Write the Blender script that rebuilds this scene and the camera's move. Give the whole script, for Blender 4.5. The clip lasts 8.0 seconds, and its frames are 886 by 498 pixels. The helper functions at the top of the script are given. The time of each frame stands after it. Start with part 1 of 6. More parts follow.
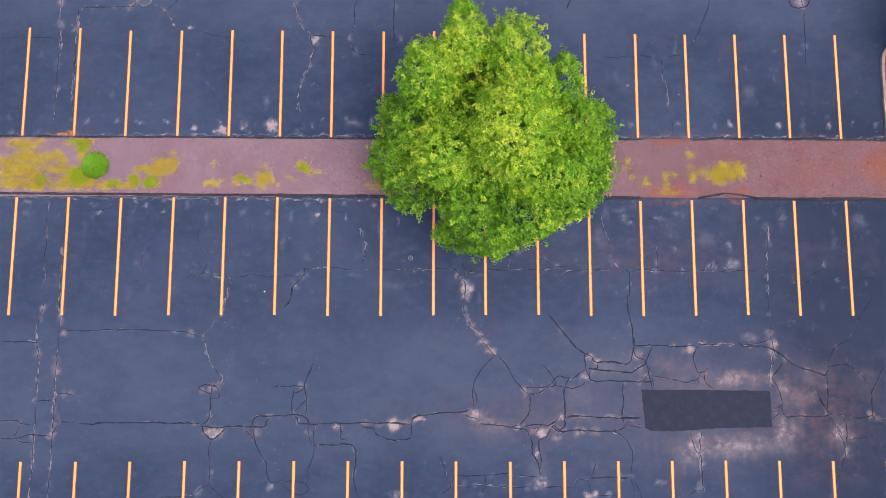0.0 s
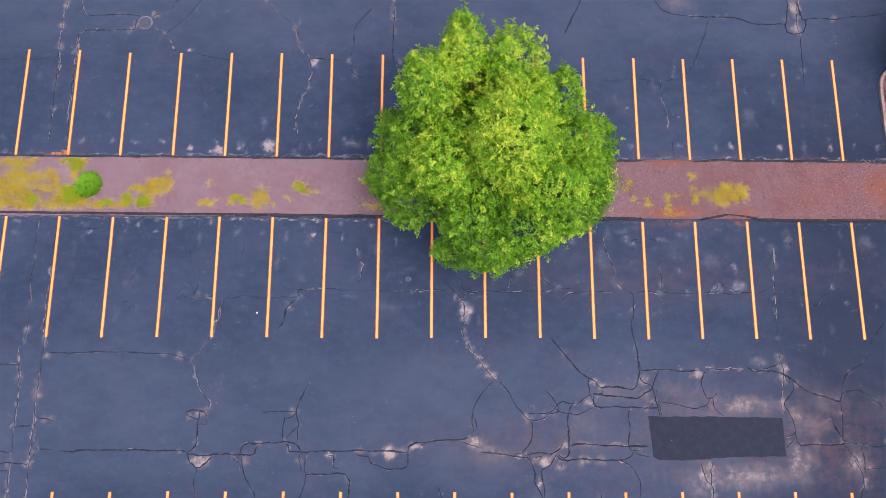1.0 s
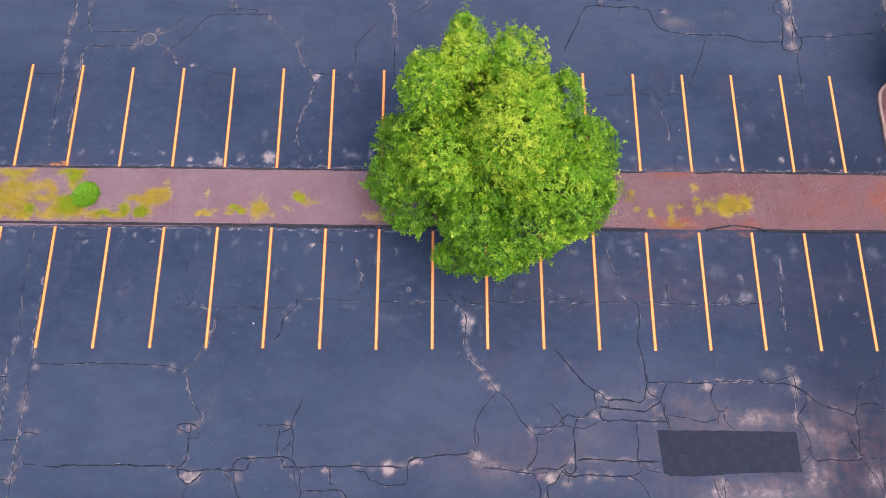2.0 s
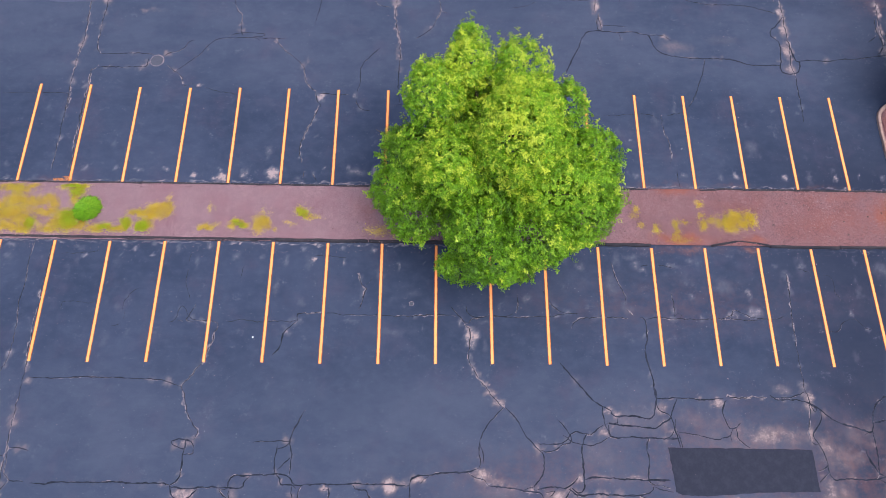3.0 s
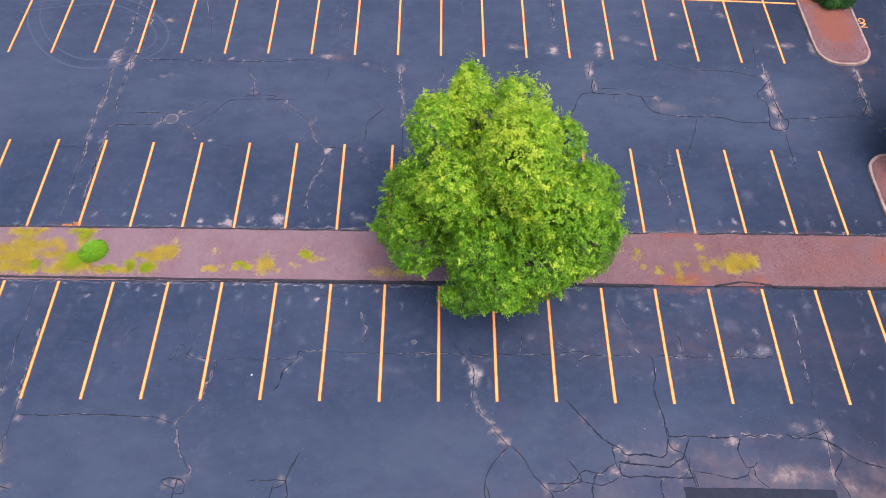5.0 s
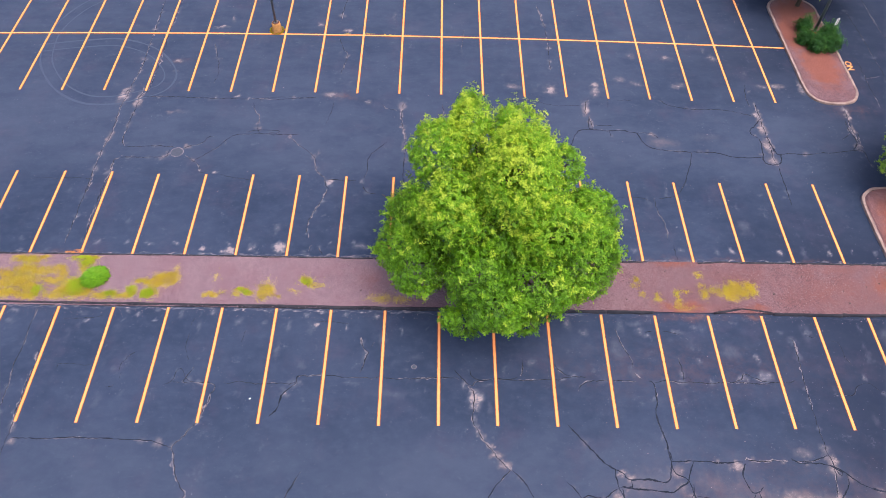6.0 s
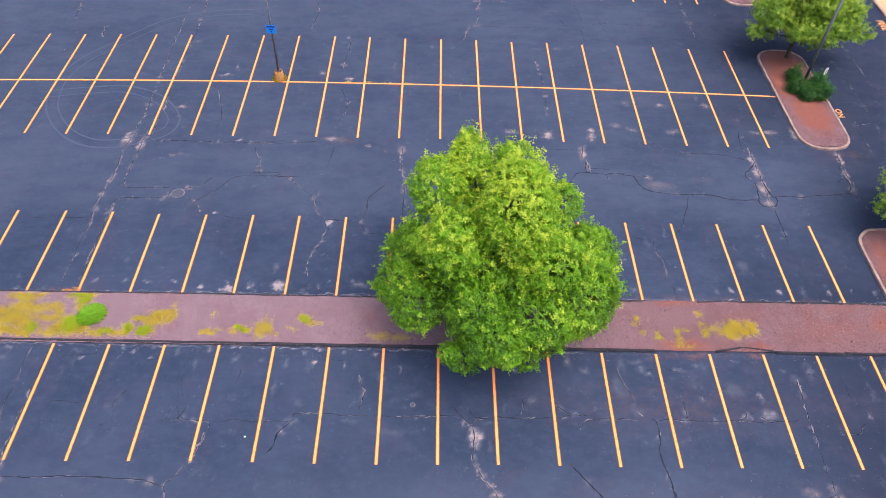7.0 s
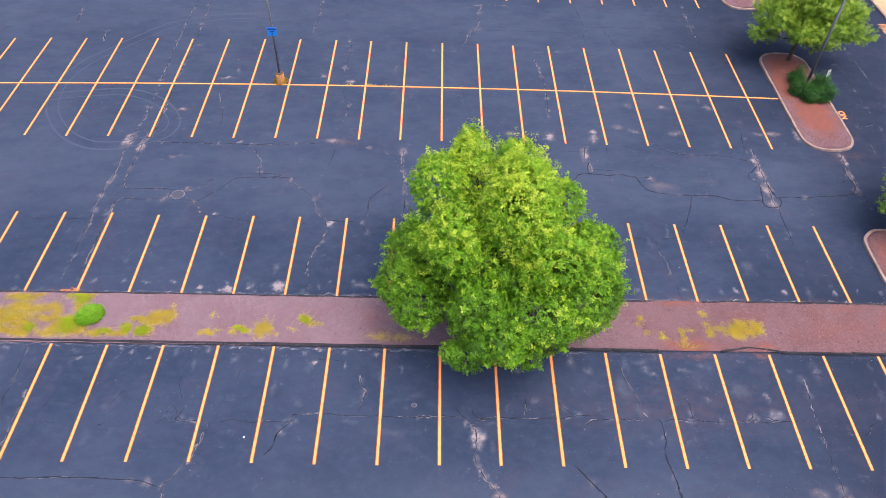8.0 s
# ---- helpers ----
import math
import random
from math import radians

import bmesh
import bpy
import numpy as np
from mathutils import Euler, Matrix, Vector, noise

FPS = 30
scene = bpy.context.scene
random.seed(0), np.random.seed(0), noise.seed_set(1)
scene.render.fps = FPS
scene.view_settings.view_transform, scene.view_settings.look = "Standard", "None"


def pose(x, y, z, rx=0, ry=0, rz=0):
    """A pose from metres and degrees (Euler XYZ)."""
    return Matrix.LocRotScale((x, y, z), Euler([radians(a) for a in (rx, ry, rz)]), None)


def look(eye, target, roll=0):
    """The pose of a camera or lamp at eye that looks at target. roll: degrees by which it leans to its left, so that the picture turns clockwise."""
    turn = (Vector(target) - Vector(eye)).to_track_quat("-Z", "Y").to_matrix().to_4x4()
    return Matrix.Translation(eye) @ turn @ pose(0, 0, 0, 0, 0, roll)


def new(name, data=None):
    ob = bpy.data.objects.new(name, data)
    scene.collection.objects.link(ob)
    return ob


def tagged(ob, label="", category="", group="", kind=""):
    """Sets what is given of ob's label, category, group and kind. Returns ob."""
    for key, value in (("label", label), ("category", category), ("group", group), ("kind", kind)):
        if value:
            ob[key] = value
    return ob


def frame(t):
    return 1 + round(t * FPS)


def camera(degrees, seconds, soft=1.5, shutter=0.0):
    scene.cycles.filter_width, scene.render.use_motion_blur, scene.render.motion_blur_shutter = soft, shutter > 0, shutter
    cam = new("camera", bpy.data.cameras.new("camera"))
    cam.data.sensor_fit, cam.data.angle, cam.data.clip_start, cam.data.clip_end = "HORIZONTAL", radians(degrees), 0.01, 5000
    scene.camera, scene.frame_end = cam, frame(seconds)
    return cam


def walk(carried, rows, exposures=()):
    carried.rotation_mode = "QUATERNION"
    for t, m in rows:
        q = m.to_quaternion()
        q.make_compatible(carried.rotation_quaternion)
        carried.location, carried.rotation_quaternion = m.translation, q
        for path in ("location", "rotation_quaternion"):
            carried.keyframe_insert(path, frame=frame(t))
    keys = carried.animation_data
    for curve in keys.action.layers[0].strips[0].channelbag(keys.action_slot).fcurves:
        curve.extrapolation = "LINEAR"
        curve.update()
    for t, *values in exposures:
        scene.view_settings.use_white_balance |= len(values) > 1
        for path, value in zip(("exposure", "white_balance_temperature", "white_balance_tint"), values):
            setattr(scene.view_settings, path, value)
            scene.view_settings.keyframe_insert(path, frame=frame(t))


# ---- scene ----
cam = camera(63.4, 8.0, 0.6)
PATH = [
    (0, (0.16, -0.915, 37.465), (0.18, -0.683, 35.479), 5.0),
    (0.5, (0.159, -1.91, 36.825), (0.181, -1.583, 34.852), 4.2),
    (1, (0.112, -3.026, 36.211), (0.139, -2.616, 34.254), 4.0),
    (2.5, (-0.096, -6.668, 34.366), (-0.065, -6.003, 32.48), 3.0),
    (3, (-0.184, -7.72, 33.778), (-0.153, -6.972, 31.923), 2.8),
    (3.5, (-0.141, -8.665, 33.267), (-0.115, -7.836, 31.447), 2.2),
    (4, (-0.15, -9.685, 32.778), (-0.128, -8.778, 30.996), 1.9),
    (4.5, (-0.152, -10.71, 32.33), (-0.131, -9.725, 30.59), 1.6),
    (6, (-0.253, -13.403, 31.023), (-0.229, -12.194, 29.43), 1.7),
    (6.5, (-0.329, -14.053, 30.617), (-0.3, -12.776, 29.077), 1.8),
    (7, (-0.355, -14.332, 30.236), (-0.325, -12.992, 28.752), 1.9),
    (7.5, (-0.345, -14.495, 29.859), (-0.318, -13.132, 28.396), 1.7),
    (8, (-0.36, -14.6, 29.53), (-0.334, -13.234, 28.069), 1.7),
]
walk(cam, [(t, look(eye, target, roll)) for t, eye, target, roll in PATH], exposures=[(0.0, 0.4), (8.0, 0.65)])

# ---- light: a bright overcast sky with a weak, wide sun from high on the near right ----
SUN_EL, SUN_AZ = 70.0, 132.0  # degrees; azimuth clockwise from +y
world = bpy.data.worlds.new("sky")
scene.world = world
world.use_nodes = True
wn = world.node_tree
sky = wn.nodes.new("ShaderNodeTexSky")
sky.sky_type, sky.sun_disc = "NISHITA", False
sky.sun_elevation, sky.sun_rotation = radians(SUN_EL), radians(SUN_AZ)
sky.air_density, sky.dust_density, sky.ozone_density = 1.0, 6.0, 0.6
wn.links.new(sky.outputs["Color"], wn.nodes["Background"].inputs["Color"])
wn.nodes["Background"].inputs["Strength"].default_value = 0.15
sun_data = bpy.data.lights.new("sun", "SUN")
sun_data.energy, sun_data.angle, sun_data.color = 1.5, radians(65), (1.0, 0.95, 0.88)
sun = new("sun", sun_data)
ex, ey = math.sin(radians(SUN_AZ)), math.cos(radians(SUN_AZ))
ce, se = math.cos(radians(SUN_EL)), math.sin(radians(SUN_EL))
sun.matrix_world = look((60 * ex * ce, 60 * ey * ce, 60 * se), (0, 0, 0))


# ---- materials ----
class Nodes:
    """A node material with short ways to add textures and mixes."""

    def __init__(self, name, rough=0.9, metal=0.0, gloss=0.3):
        self.mat = bpy.data.materials.new(name)
        self.mat.use_nodes = True
        self.t = self.mat.node_tree
        self.bsdf = self.t.nodes["Principled BSDF"]
        self.bsdf.inputs["Roughness"].default_value = rough
        self.bsdf.inputs["Specular IOR Level"].default_value = gloss
        self.bsdf.inputs["Metallic"].default_value = metal
        self.coord = self.t.nodes.new("ShaderNodeTexCoord").outputs["Object"]

    def node(self, kind, **inputs):
        n = self.t.nodes.new(kind)
        for key, v in inputs.items():
            self.put(n.inputs[key.replace("_", " ")], v)
        return n

    def put(self, socket, v):
        if isinstance(v, bpy.types.NodeSocket):
            self.t.links.new(v, socket)
        else:
            socket.default_value = v

    def noise(self, scale, detail=4.0, rough=0.55, stretch=None):
        c = self.coord
        if stretch:
            m = self.node("ShaderNodeMapping", Vector=c)
            m.inputs["Scale"].default_value = stretch
            c = m.outputs[0]
        return self.node("ShaderNodeTexNoise", Vector=c, Scale=scale, Detail=detail, Roughness=rough).outputs["Fac"]

    def ramp(self, v, a, b, lo=0.0, hi=1.0):
        n = self.node("ShaderNodeMapRange", Value=v)
        n.interpolation_type = "SMOOTHSTEP"
        for k, x in (("From Min", a), ("From Max", b), ("To Min", lo), ("To Max", hi)):
            n.inputs[k].default_value = x
        return n.outputs[0]

    def math(self, op, a, b=0.0):
        n = self.t.nodes.new("ShaderNodeMath")
        n.operation = op
        self.put(n.inputs[0], a)
        self.put(n.inputs[1], b)
        return n.outputs[0]

    def mix(self, f, a, b, blend="MIX"):
        n = self.t.nodes.new("ShaderNodeMix")
        n.data_type, n.blend_type = "RGBA", blend
        self.put(n.inputs["Factor"], f)
        for k, v in (("A", a), ("B", b)):
            s = [x for x in n.inputs if x.name == k and x.type == "RGBA"][0]
            self.put(s, v if isinstance(v, bpy.types.NodeSocket) else (*v, 1))
        return [x for x in n.outputs if x.type == "RGBA"][0]

    def attr(self, name):
        n = self.t.nodes.new("ShaderNodeAttribute")
        n.attribute_name = name
        return n.outputs["Fac"]

    def island(self):
        return self.t.nodes.new("ShaderNodeNewGeometry").outputs["Random Per Island"]

    def each(self):
        return self.t.nodes.new("ShaderNodeObjectInfo").outputs["Random"]

    def bump(self, h, strength=0.4, dist=0.01):
        b = self.node("ShaderNodeBump", Height=h, Strength=strength, Distance=dist)
        self.t.links.new(b.outputs[0], self.bsdf.inputs["Normal"])

    def colour(self, c):
        self.put(self.bsdf.inputs["Base Color"], c if isinstance(c, bpy.types.NodeSocket) else (*c, 1))
        return self.mat


def make_asphalt():
    """Sealed blue-black asphalt: cloudy sealcoat, worn pale marks, reddish dirt."""
    n = Nodes("asphalt", 0.8, gloss=0.2)
    cloud = n.ramp(n.noise(0.16, 5, 0.6), 0.3, 0.7)
    brush = n.ramp(n.noise(0.9, 5, 0.65, (0.5, 1.0, 1.0)), 0.3, 0.75)
    streak = n.ramp(n.noise(2.8, 6, 0.7, (0.6, 0.8, 1.0)), 0.4, 0.78)
    fine = n.noise(38.0, 3, 0.7)
    c = n.mix(cloud, (0.022, 0.036, 0.080), (0.040, 0.057, 0.114))
    c = n.mix(n.math("MULTIPLY", n.attr("lane"), 0.78), c, n.mix(cloud, (0.044, 0.062, 0.119), (0.060, 0.078, 0.138)))
    c = n.mix(n.math("MULTIPLY", brush, 0.28), c, (0.020, 0.033, 0.075))
    c = n.mix(n.math("MULTIPLY", streak, 0.2), c, (0.085, 0.105, 0.17))
    # right side: darker asphalt plus painted light falloff
    c = n.mix(n.math("MULTIPLY", n.attr("baked_tone"), 0.85), c, (0.016, 0.024, 0.055))
    red = n.ramp(n.noise(0.45, 5, 0.65), 0.50, 0.78)
    c = n.mix(n.math("MULTIPLY", red, 0.26), c, (0.10, 0.07, 0.12))
    spot = n.math("MULTIPLY", n.ramp(n.noise(1.1, 6, 0.75), 0.57, 0.72), n.ramp(n.noise(5.0, 5, 0.75), 0.42, 0.6))
    c = n.mix(n.math("MULTIPLY", spot, 0.35), c, (0.17, 0.17, 0.235))
    dirt = n.math("MULTIPLY", n.attr("soil"), n.ramp(n.noise(1.6, 7, 0.7), 0.34, 0.72))
    c = n.mix(n.math("MULTIPLY", dirt, 0.75), c, (0.20, 0.085, 0.07))
    # worn spots: two noises break the soft spread of wear
    w = n.attr("wear")
    broken = n.math("ADD", n.ramp(n.noise(2.2, 6, 0.7), 0.35, 0.65, 0.1, 0.8), n.ramp(n.noise(9.0, 5, 0.75), 0.35, 0.62, 0.0, 0.45))
    veil = n.math("MULTIPLY", n.ramp(w, 0.08, 0.9), n.ramp(n.noise(1.1, 7, 0.62), 0.34, 0.62, 0.3, 1.0))
    c = n.mix(n.math("MULTIPLY", veil, 0.6), c, n.mix(n.attr("lane"), (0.225, 0.22, 0.285), (0.31, 0.23, 0.228)))
    hard = n.ramp(n.math("MULTIPLY", w, broken), 0.36, 1.1)
    c = n.mix(n.math("MULTIPLY", hard, 0.8), c, n.mix(n.noise(1.2), (0.38, 0.33, 0.38), (0.42, 0.30, 0.29)))
    fleck = n.math("MULTIPLY", n.ramp(n.noise(11.0, 2, 0.5), 0.68, 0.74), n.ramp(n.noise(0.7, 3), 0.42, 0.62))
    c = n.mix(n.math("MULTIPLY", fleck, 0.3), c, (0.34, 0.34, 0.42))
    c = n.mix(n.ramp(fine, 0.3, 0.7, 0.0, 0.22), c, (0.02, 0.026, 0.05))
    n.put(n.bsdf.inputs["Roughness"], n.ramp(brush, 0.0, 1.0, 0.78, 0.92))
    n.bump(n.math("ADD", fine, n.math("MULTIPLY", n.noise(3.0), 0.6)), 0.35, 0.012)
    return n.colour(c)


def make_tar(name, a, b):
    n = Nodes(name, 0.75, gloss=0.08)
    c = n.mix(n.ramp(n.noise(2.2, 5, 0.75), 0.42, 0.66), a, b)
    c = n.mix(n.ramp(n.noise(12.0, 3), 0.35, 0.65, 0.0, 0.3), c, (0.03, 0.035, 0.06))
    return n.colour(c)


def make_dust():
    """Pale crumbs of broken asphalt along a crack, grainy, with dark between."""
    n = Nodes("pale_dust", 0.95, gloss=0.1)
    c = n.mix(n.ramp(n.noise(15.0, 4, 0.75), 0.36, 0.58), (0.05, 0.062, 0.11), (0.27, 0.225, 0.255))
    return n.colour(n.mix(n.ramp(n.noise(1.5, 4), 0.45, 0.7, 0.0, 0.6), c, (0.055, 0.068, 0.12)))


def make_paint():
    n = Nodes("yellow_paint", 0.6)
    c = n.mix(n.noise(1.5), (0.94, 0.34, 0.105), (0.99, 0.415, 0.17))
    c = n.mix(n.math("MULTIPLY", n.each(), 0.3), c, (0.80, 0.31, 0.07))
    rub = n.ramp(n.noise(7.0, 6, 0.75), 0.58, 0.72)
    c = n.mix(n.math("MULTIPLY", rub, 0.6), c, (0.16, 0.11, 0.10))
    return n.colour(c)


def make_glow_rim():
    """A broken orange-red rim that paints the colour glow beside the yellow stripe."""
    n = Nodes("stripe_glow_rim", 0.85, gloss=0.15)
    c = n.mix(n.noise(2.0, 4), (0.24, 0.055, 0.022), (0.36, 0.10, 0.03))
    return n.colour(n.mix(n.ramp(n.noise(9.0, 5, 0.75), 0.45, 0.7, 0.0, 0.8), c, (0.05, 0.045, 0.075)))


def make_gravel():
    """Pinkish crushed stone with moss stain and red soil."""
    n = Nodes("gravel", 0.95)
    v = n.node("ShaderNodeTexVoronoi", Vector=n.coord, Scale=36.0)
    v2 = n.node("ShaderNodeTexVoronoi", Vector=n.coord, Scale=9.0)
    g = n.node("ShaderNodeSeparateColor", Color=v.outputs["Color"])
    g2 = n.node("ShaderNodeSeparateColor", Color=v2.outputs["Color"])
    c = n.mix(g.outputs[0], (0.095, 0.06, 0.082), (0.37, 0.245, 0.30))
    c = n.mix(n.math("MULTIPLY", g2.outputs[1], 0.45), c, (0.21, 0.13, 0.17))
    c = n.mix(n.ramp(n.noise(0.6, 5), 0.4, 0.7, 0.0, 0.5), c, (0.20, 0.10, 0.13))
    c = n.mix(n.math("MULTIPLY", n.attr("ruddy"), n.ramp(n.noise(0.9, 5), 0.25, 0.7, 0.5, 0.95)), c, n.mix(g.outputs[0], (0.055, 0.026, 0.034), (0.28, 0.135, 0.15)))
    soil = n.ramp(n.math("MULTIPLY", n.attr("soil"), n.ramp(n.noise(1.6, 6, 0.7), 0.2, 0.6, 0.4, 1.0)), 0.1, 0.9)
    c = n.mix(n.math("MULTIPLY", soil, 0.85), c, n.mix(g.outputs[1], (0.17, 0.052, 0.040), (0.33, 0.115, 0.085)))
    moss = n.ramp(n.math("MULTIPLY", n.attr("moss"), n.ramp(n.noise(4.0, 7, 0.8), 0.25, 0.6, 0.3, 1.0)), 0.1, 1.0)
    c = n.mix(n.math("MULTIPLY", moss, 0.8), c, n.mix(n.noise(2.0), (0.56, 0.34, 0.045), (0.50, 0.46, 0.05)))
    n.bump(v.outputs["Distance"], 0.8, 0.03)
    return n.colour(c)


def make_stone():
    n = Nodes("pebble", 0.9)
    c = n.mix(n.island(), (0.09, 0.06, 0.08), (0.47, 0.33, 0.385))
    return n.colour(n.mix(n.ramp(n.noise(40.0), 0.4, 0.6, 0, 0.4), c, (0.3, 0.2, 0.22)))


def make_concrete(name, a, b):
    n = Nodes(name, 0.9)
    c = n.mix(n.ramp(n.noise(1.2, 6, 0.7), 0.3, 0.7), a, b)
    c = n.mix(n.ramp(n.noise(30.0, 3, 0.7), 0.4, 0.7, 0, 0.4), c, [x * 0.5 for x in a])
    n.bump(n.noise(30.0, 4), 0.4, 0.01)
    return n.colour(c)


def make_leaf(name, dark, mid, light, patch=0.45, through_light=0.45):
    """Leaves: colour by leaf, by sprig (tone) and by drifts through the crown; some light passes through."""
    n = Nodes(name, 0.4, gloss=0.38)
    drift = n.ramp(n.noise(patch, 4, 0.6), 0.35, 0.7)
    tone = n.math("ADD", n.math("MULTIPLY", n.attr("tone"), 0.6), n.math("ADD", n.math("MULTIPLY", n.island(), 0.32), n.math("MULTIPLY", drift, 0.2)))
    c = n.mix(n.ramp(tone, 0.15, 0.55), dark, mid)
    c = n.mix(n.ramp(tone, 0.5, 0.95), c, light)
    n.colour(c)
    tr = n.node("ShaderNodeBsdfTranslucent", Color=n.mix(0.5, c, light))
    mx = n.node("ShaderNodeMixShader", Fac=through_light)
    n.t.links.new(n.bsdf.outputs[0], mx.inputs[1])
    n.t.links.new(tr.outputs[0], mx.inputs[2])
    n.t.links.new(mx.outputs[0], n.t.nodes["Material Output"].inputs["Surface"])
    return n.mat


def make_bark():
    n = Nodes("bark", 0.95)
    g = n.noise(6.0, 6, 0.7, (1, 1, 0.2))
    n.bump(g, 0.9, 0.03)
    return n.colour(n.mix(g, (0.035, 0.027, 0.022), (0.14, 0.11, 0.085)))


def make_plain(name, a, rough, metal=0.0, spread=0.25):
    n = Nodes(name, rough, metal)
    return n.colour(n.mix(n.ramp(n.noise(6.0, 5, 0.7), 0.35, 0.7, 0, spread), a, [x * 0.45 for x in a]))


ASPHALT = make_asphalt()
TAR = make_tar("tar", (0.012, 0.014, 0.022), (0.034, 0.042, 0.075))
DUST = make_dust()
SEAL = make_tar("crack_seal", (0.012, 0.015, 0.027), (0.034, 0.042, 0.075))
PATCH = make_tar("patch_asphalt", (0.023, 0.027, 0.048), (0.030, 0.035, 0.060))
PAINT = make_paint()
GLOWRIM = make_glow_rim()
GRAVEL = make_gravel()
PEBBLE = make_stone()
BERM = make_concrete("berm_asphalt", (0.018, 0.020, 0.033), (0.045, 0.042, 0.058))
KERB = make_concrete("kerb_concrete", (0.44, 0.32, 0.30), (0.22, 0.14, 0.135))
TANSLAB = make_concrete("tan_concrete", (0.62, 0.40, 0.24), (0.50, 0.32, 0.20))
BARK = make_bark()
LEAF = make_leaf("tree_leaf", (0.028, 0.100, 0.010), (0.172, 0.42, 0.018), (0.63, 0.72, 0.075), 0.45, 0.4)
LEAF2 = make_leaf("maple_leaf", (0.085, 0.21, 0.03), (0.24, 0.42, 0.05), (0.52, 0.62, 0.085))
BUSHLEAF = make_leaf("shrub_leaf", (0.012, 0.06, 0.018), (0.035, 0.14, 0.03), (0.09, 0.25, 0.04), 1.2)
GRASS = make_leaf("grass_blade", (0.16, 0.48, 0.04), (0.36, 0.74, 0.06), (0.62, 0.90, 0.12), 1.5, 0.4)
TURF = make_leaf("turf_blade", (0.42, 0.66, 0.05), (0.54, 0.74, 0.06), (0.68, 0.80, 0.08), 1.5, 0.55)
MOSS = make_leaf("moss_blade", (0.66, 0.40, 0.055), (0.76, 0.55, 0.06), (0.60, 0.68, 0.06), 0.8, 0.55)
METAL = make_plain("dark_metal", (0.19, 0.205, 0.235), 0.5, 0.3)
RUST = make_plain("painted_base", (0.50, 0.25, 0.09), 0.85, 0.0, 0.7)
BLUE = make_plain("blue_sign", (0.02, 0.25, 0.88), 0.5)
NAVY = make_plain("sign_print", (0.01, 0.04, 0.22), 0.6)
WHITE = make_plain("white_sign", (0.85, 0.85, 0.85), 0.5, 0.0, 0.05)
HOLLOW = make_plain("hollow_top", (0.10, 0.032, 0.026), 0.9)
DEBRIS = make_plain("dark_litter", (0.03, 0.025, 0.025), 0.9)


# ---- building blocks ----
def mesh_of(name, verts, faces, material, smooth=False):
    me = bpy.data.meshes.new(name)
    me.from_pydata([tuple(v) for v in verts], [], [tuple(f) for f in faces])
    me.materials.append(material)
    if smooth:
        me.polygons.foreach_set("use_smooth", [True] * len(me.polygons))
    me.update()
    return me


def fast_mesh(name, verts, size, material):
    """Many loose polygons of the same number of corners; verts in order of the faces."""
    verts = np.asarray(verts, dtype=np.float32).reshape(-1, 3)
    k = len(verts)
    me = bpy.data.meshes.new(name)
    me.vertices.add(k)
    me.vertices.foreach_set("co", verts.ravel())
    me.loops.add(k)
    me.loops.foreach_set("vertex_index", np.arange(k, dtype=np.int32))
    me.polygons.add(k // size)
    me.polygons.foreach_set("loop_start", np.arange(0, k, size, dtype=np.int32))
    me.materials.append(material)
    me.update(calc_edges=True)
    tone = np.repeat(np.random.RandomState(k).rand(k // size), size).astype(np.float32)
    me.attributes.new("tone", "FLOAT", "POINT").data.foreach_set("value", tone)
    return me


def part(name, me, parent, label=""):
    """Links a mesh, or a bmesh with its material, as one part under a thing."""
    ob = new(name, me)
    ob.parent = parent
    return tagged(ob, label)


def from_bm(name, bm, material, smooth=False):
    me = bpy.data.meshes.new(name)
    bm.to_mesh(me)
    bm.free()
    me.materials.append(material)
    if smooth:
        me.polygons.foreach_set("use_smooth", [True] * len(me.polygons))
    return me


def thing(name, m, label, category, group="", kind=""):
    ob = new(name)
    ob.matrix_basis = m
    return tagged(ob, label, category, group, kind)


def tube(name, path, radii, material, sides=10):
    """A tapered round bar along a path."""
    verts, faces = [], []
    path = [Vector(p) for p in path]
    for i, p in enumerate(path):
        d = (path[min(i + 1, len(path) - 1)] - path[max(i - 1, 0)]).normalized()
        a = d.orthogonal().normalized()
        b = d.cross(a)
        for k in range(sides):
            w = 2 * math.pi * k / sides
            verts.append(p + (a * math.cos(w) + b * math.sin(w)) * radii[i])
    for i in range(len(path) - 1):
        for k in range(sides):
            j = (k + 1) % sides
            faces.append((i * sides + k, i * sides + j, (i + 1) * sides + j, (i + 1) * sides + k))
    faces.append(tuple(range(sides))[::-1])
    faces.append(tuple(range((len(path) - 1) * sides, len(path) * sides)))
    return mesh_of(name, verts, faces, material, True)


def slab_bm(x0, x1, y0, y1, z0, z1, bevel=0.0):
    bm = bmesh.new()
    bmesh.ops.create_cube(bm, size=1, matrix=Matrix.LocRotScale(((x0 + x1) / 2, (y0 + y1) / 2, (z0 + z1) / 2), None, (x1 - x0, y1 - y0, z1 - z0)))
    if bevel:
        bmesh.ops.bevel(bm, geom=bm.edges[:], offset=bevel, segments=2, affect="EDGES")
    return bm


def waves(x, y, seed, size):
    """Soft uneven field from -1 to 1 for arrays."""
    r = np.random.RandomState(seed)
    out = np.zeros_like(x)
    for k in range(7):
        a, f = r.uniform(0, 6.28), (1.0 + 0.6 * k) / size
        out += np.sin((x * math.cos(a) + y * math.sin(a)) * f * 6.28 + r.uniform(0, 6.28)) / (1 + 0.5 * k)
    return out / 2.6


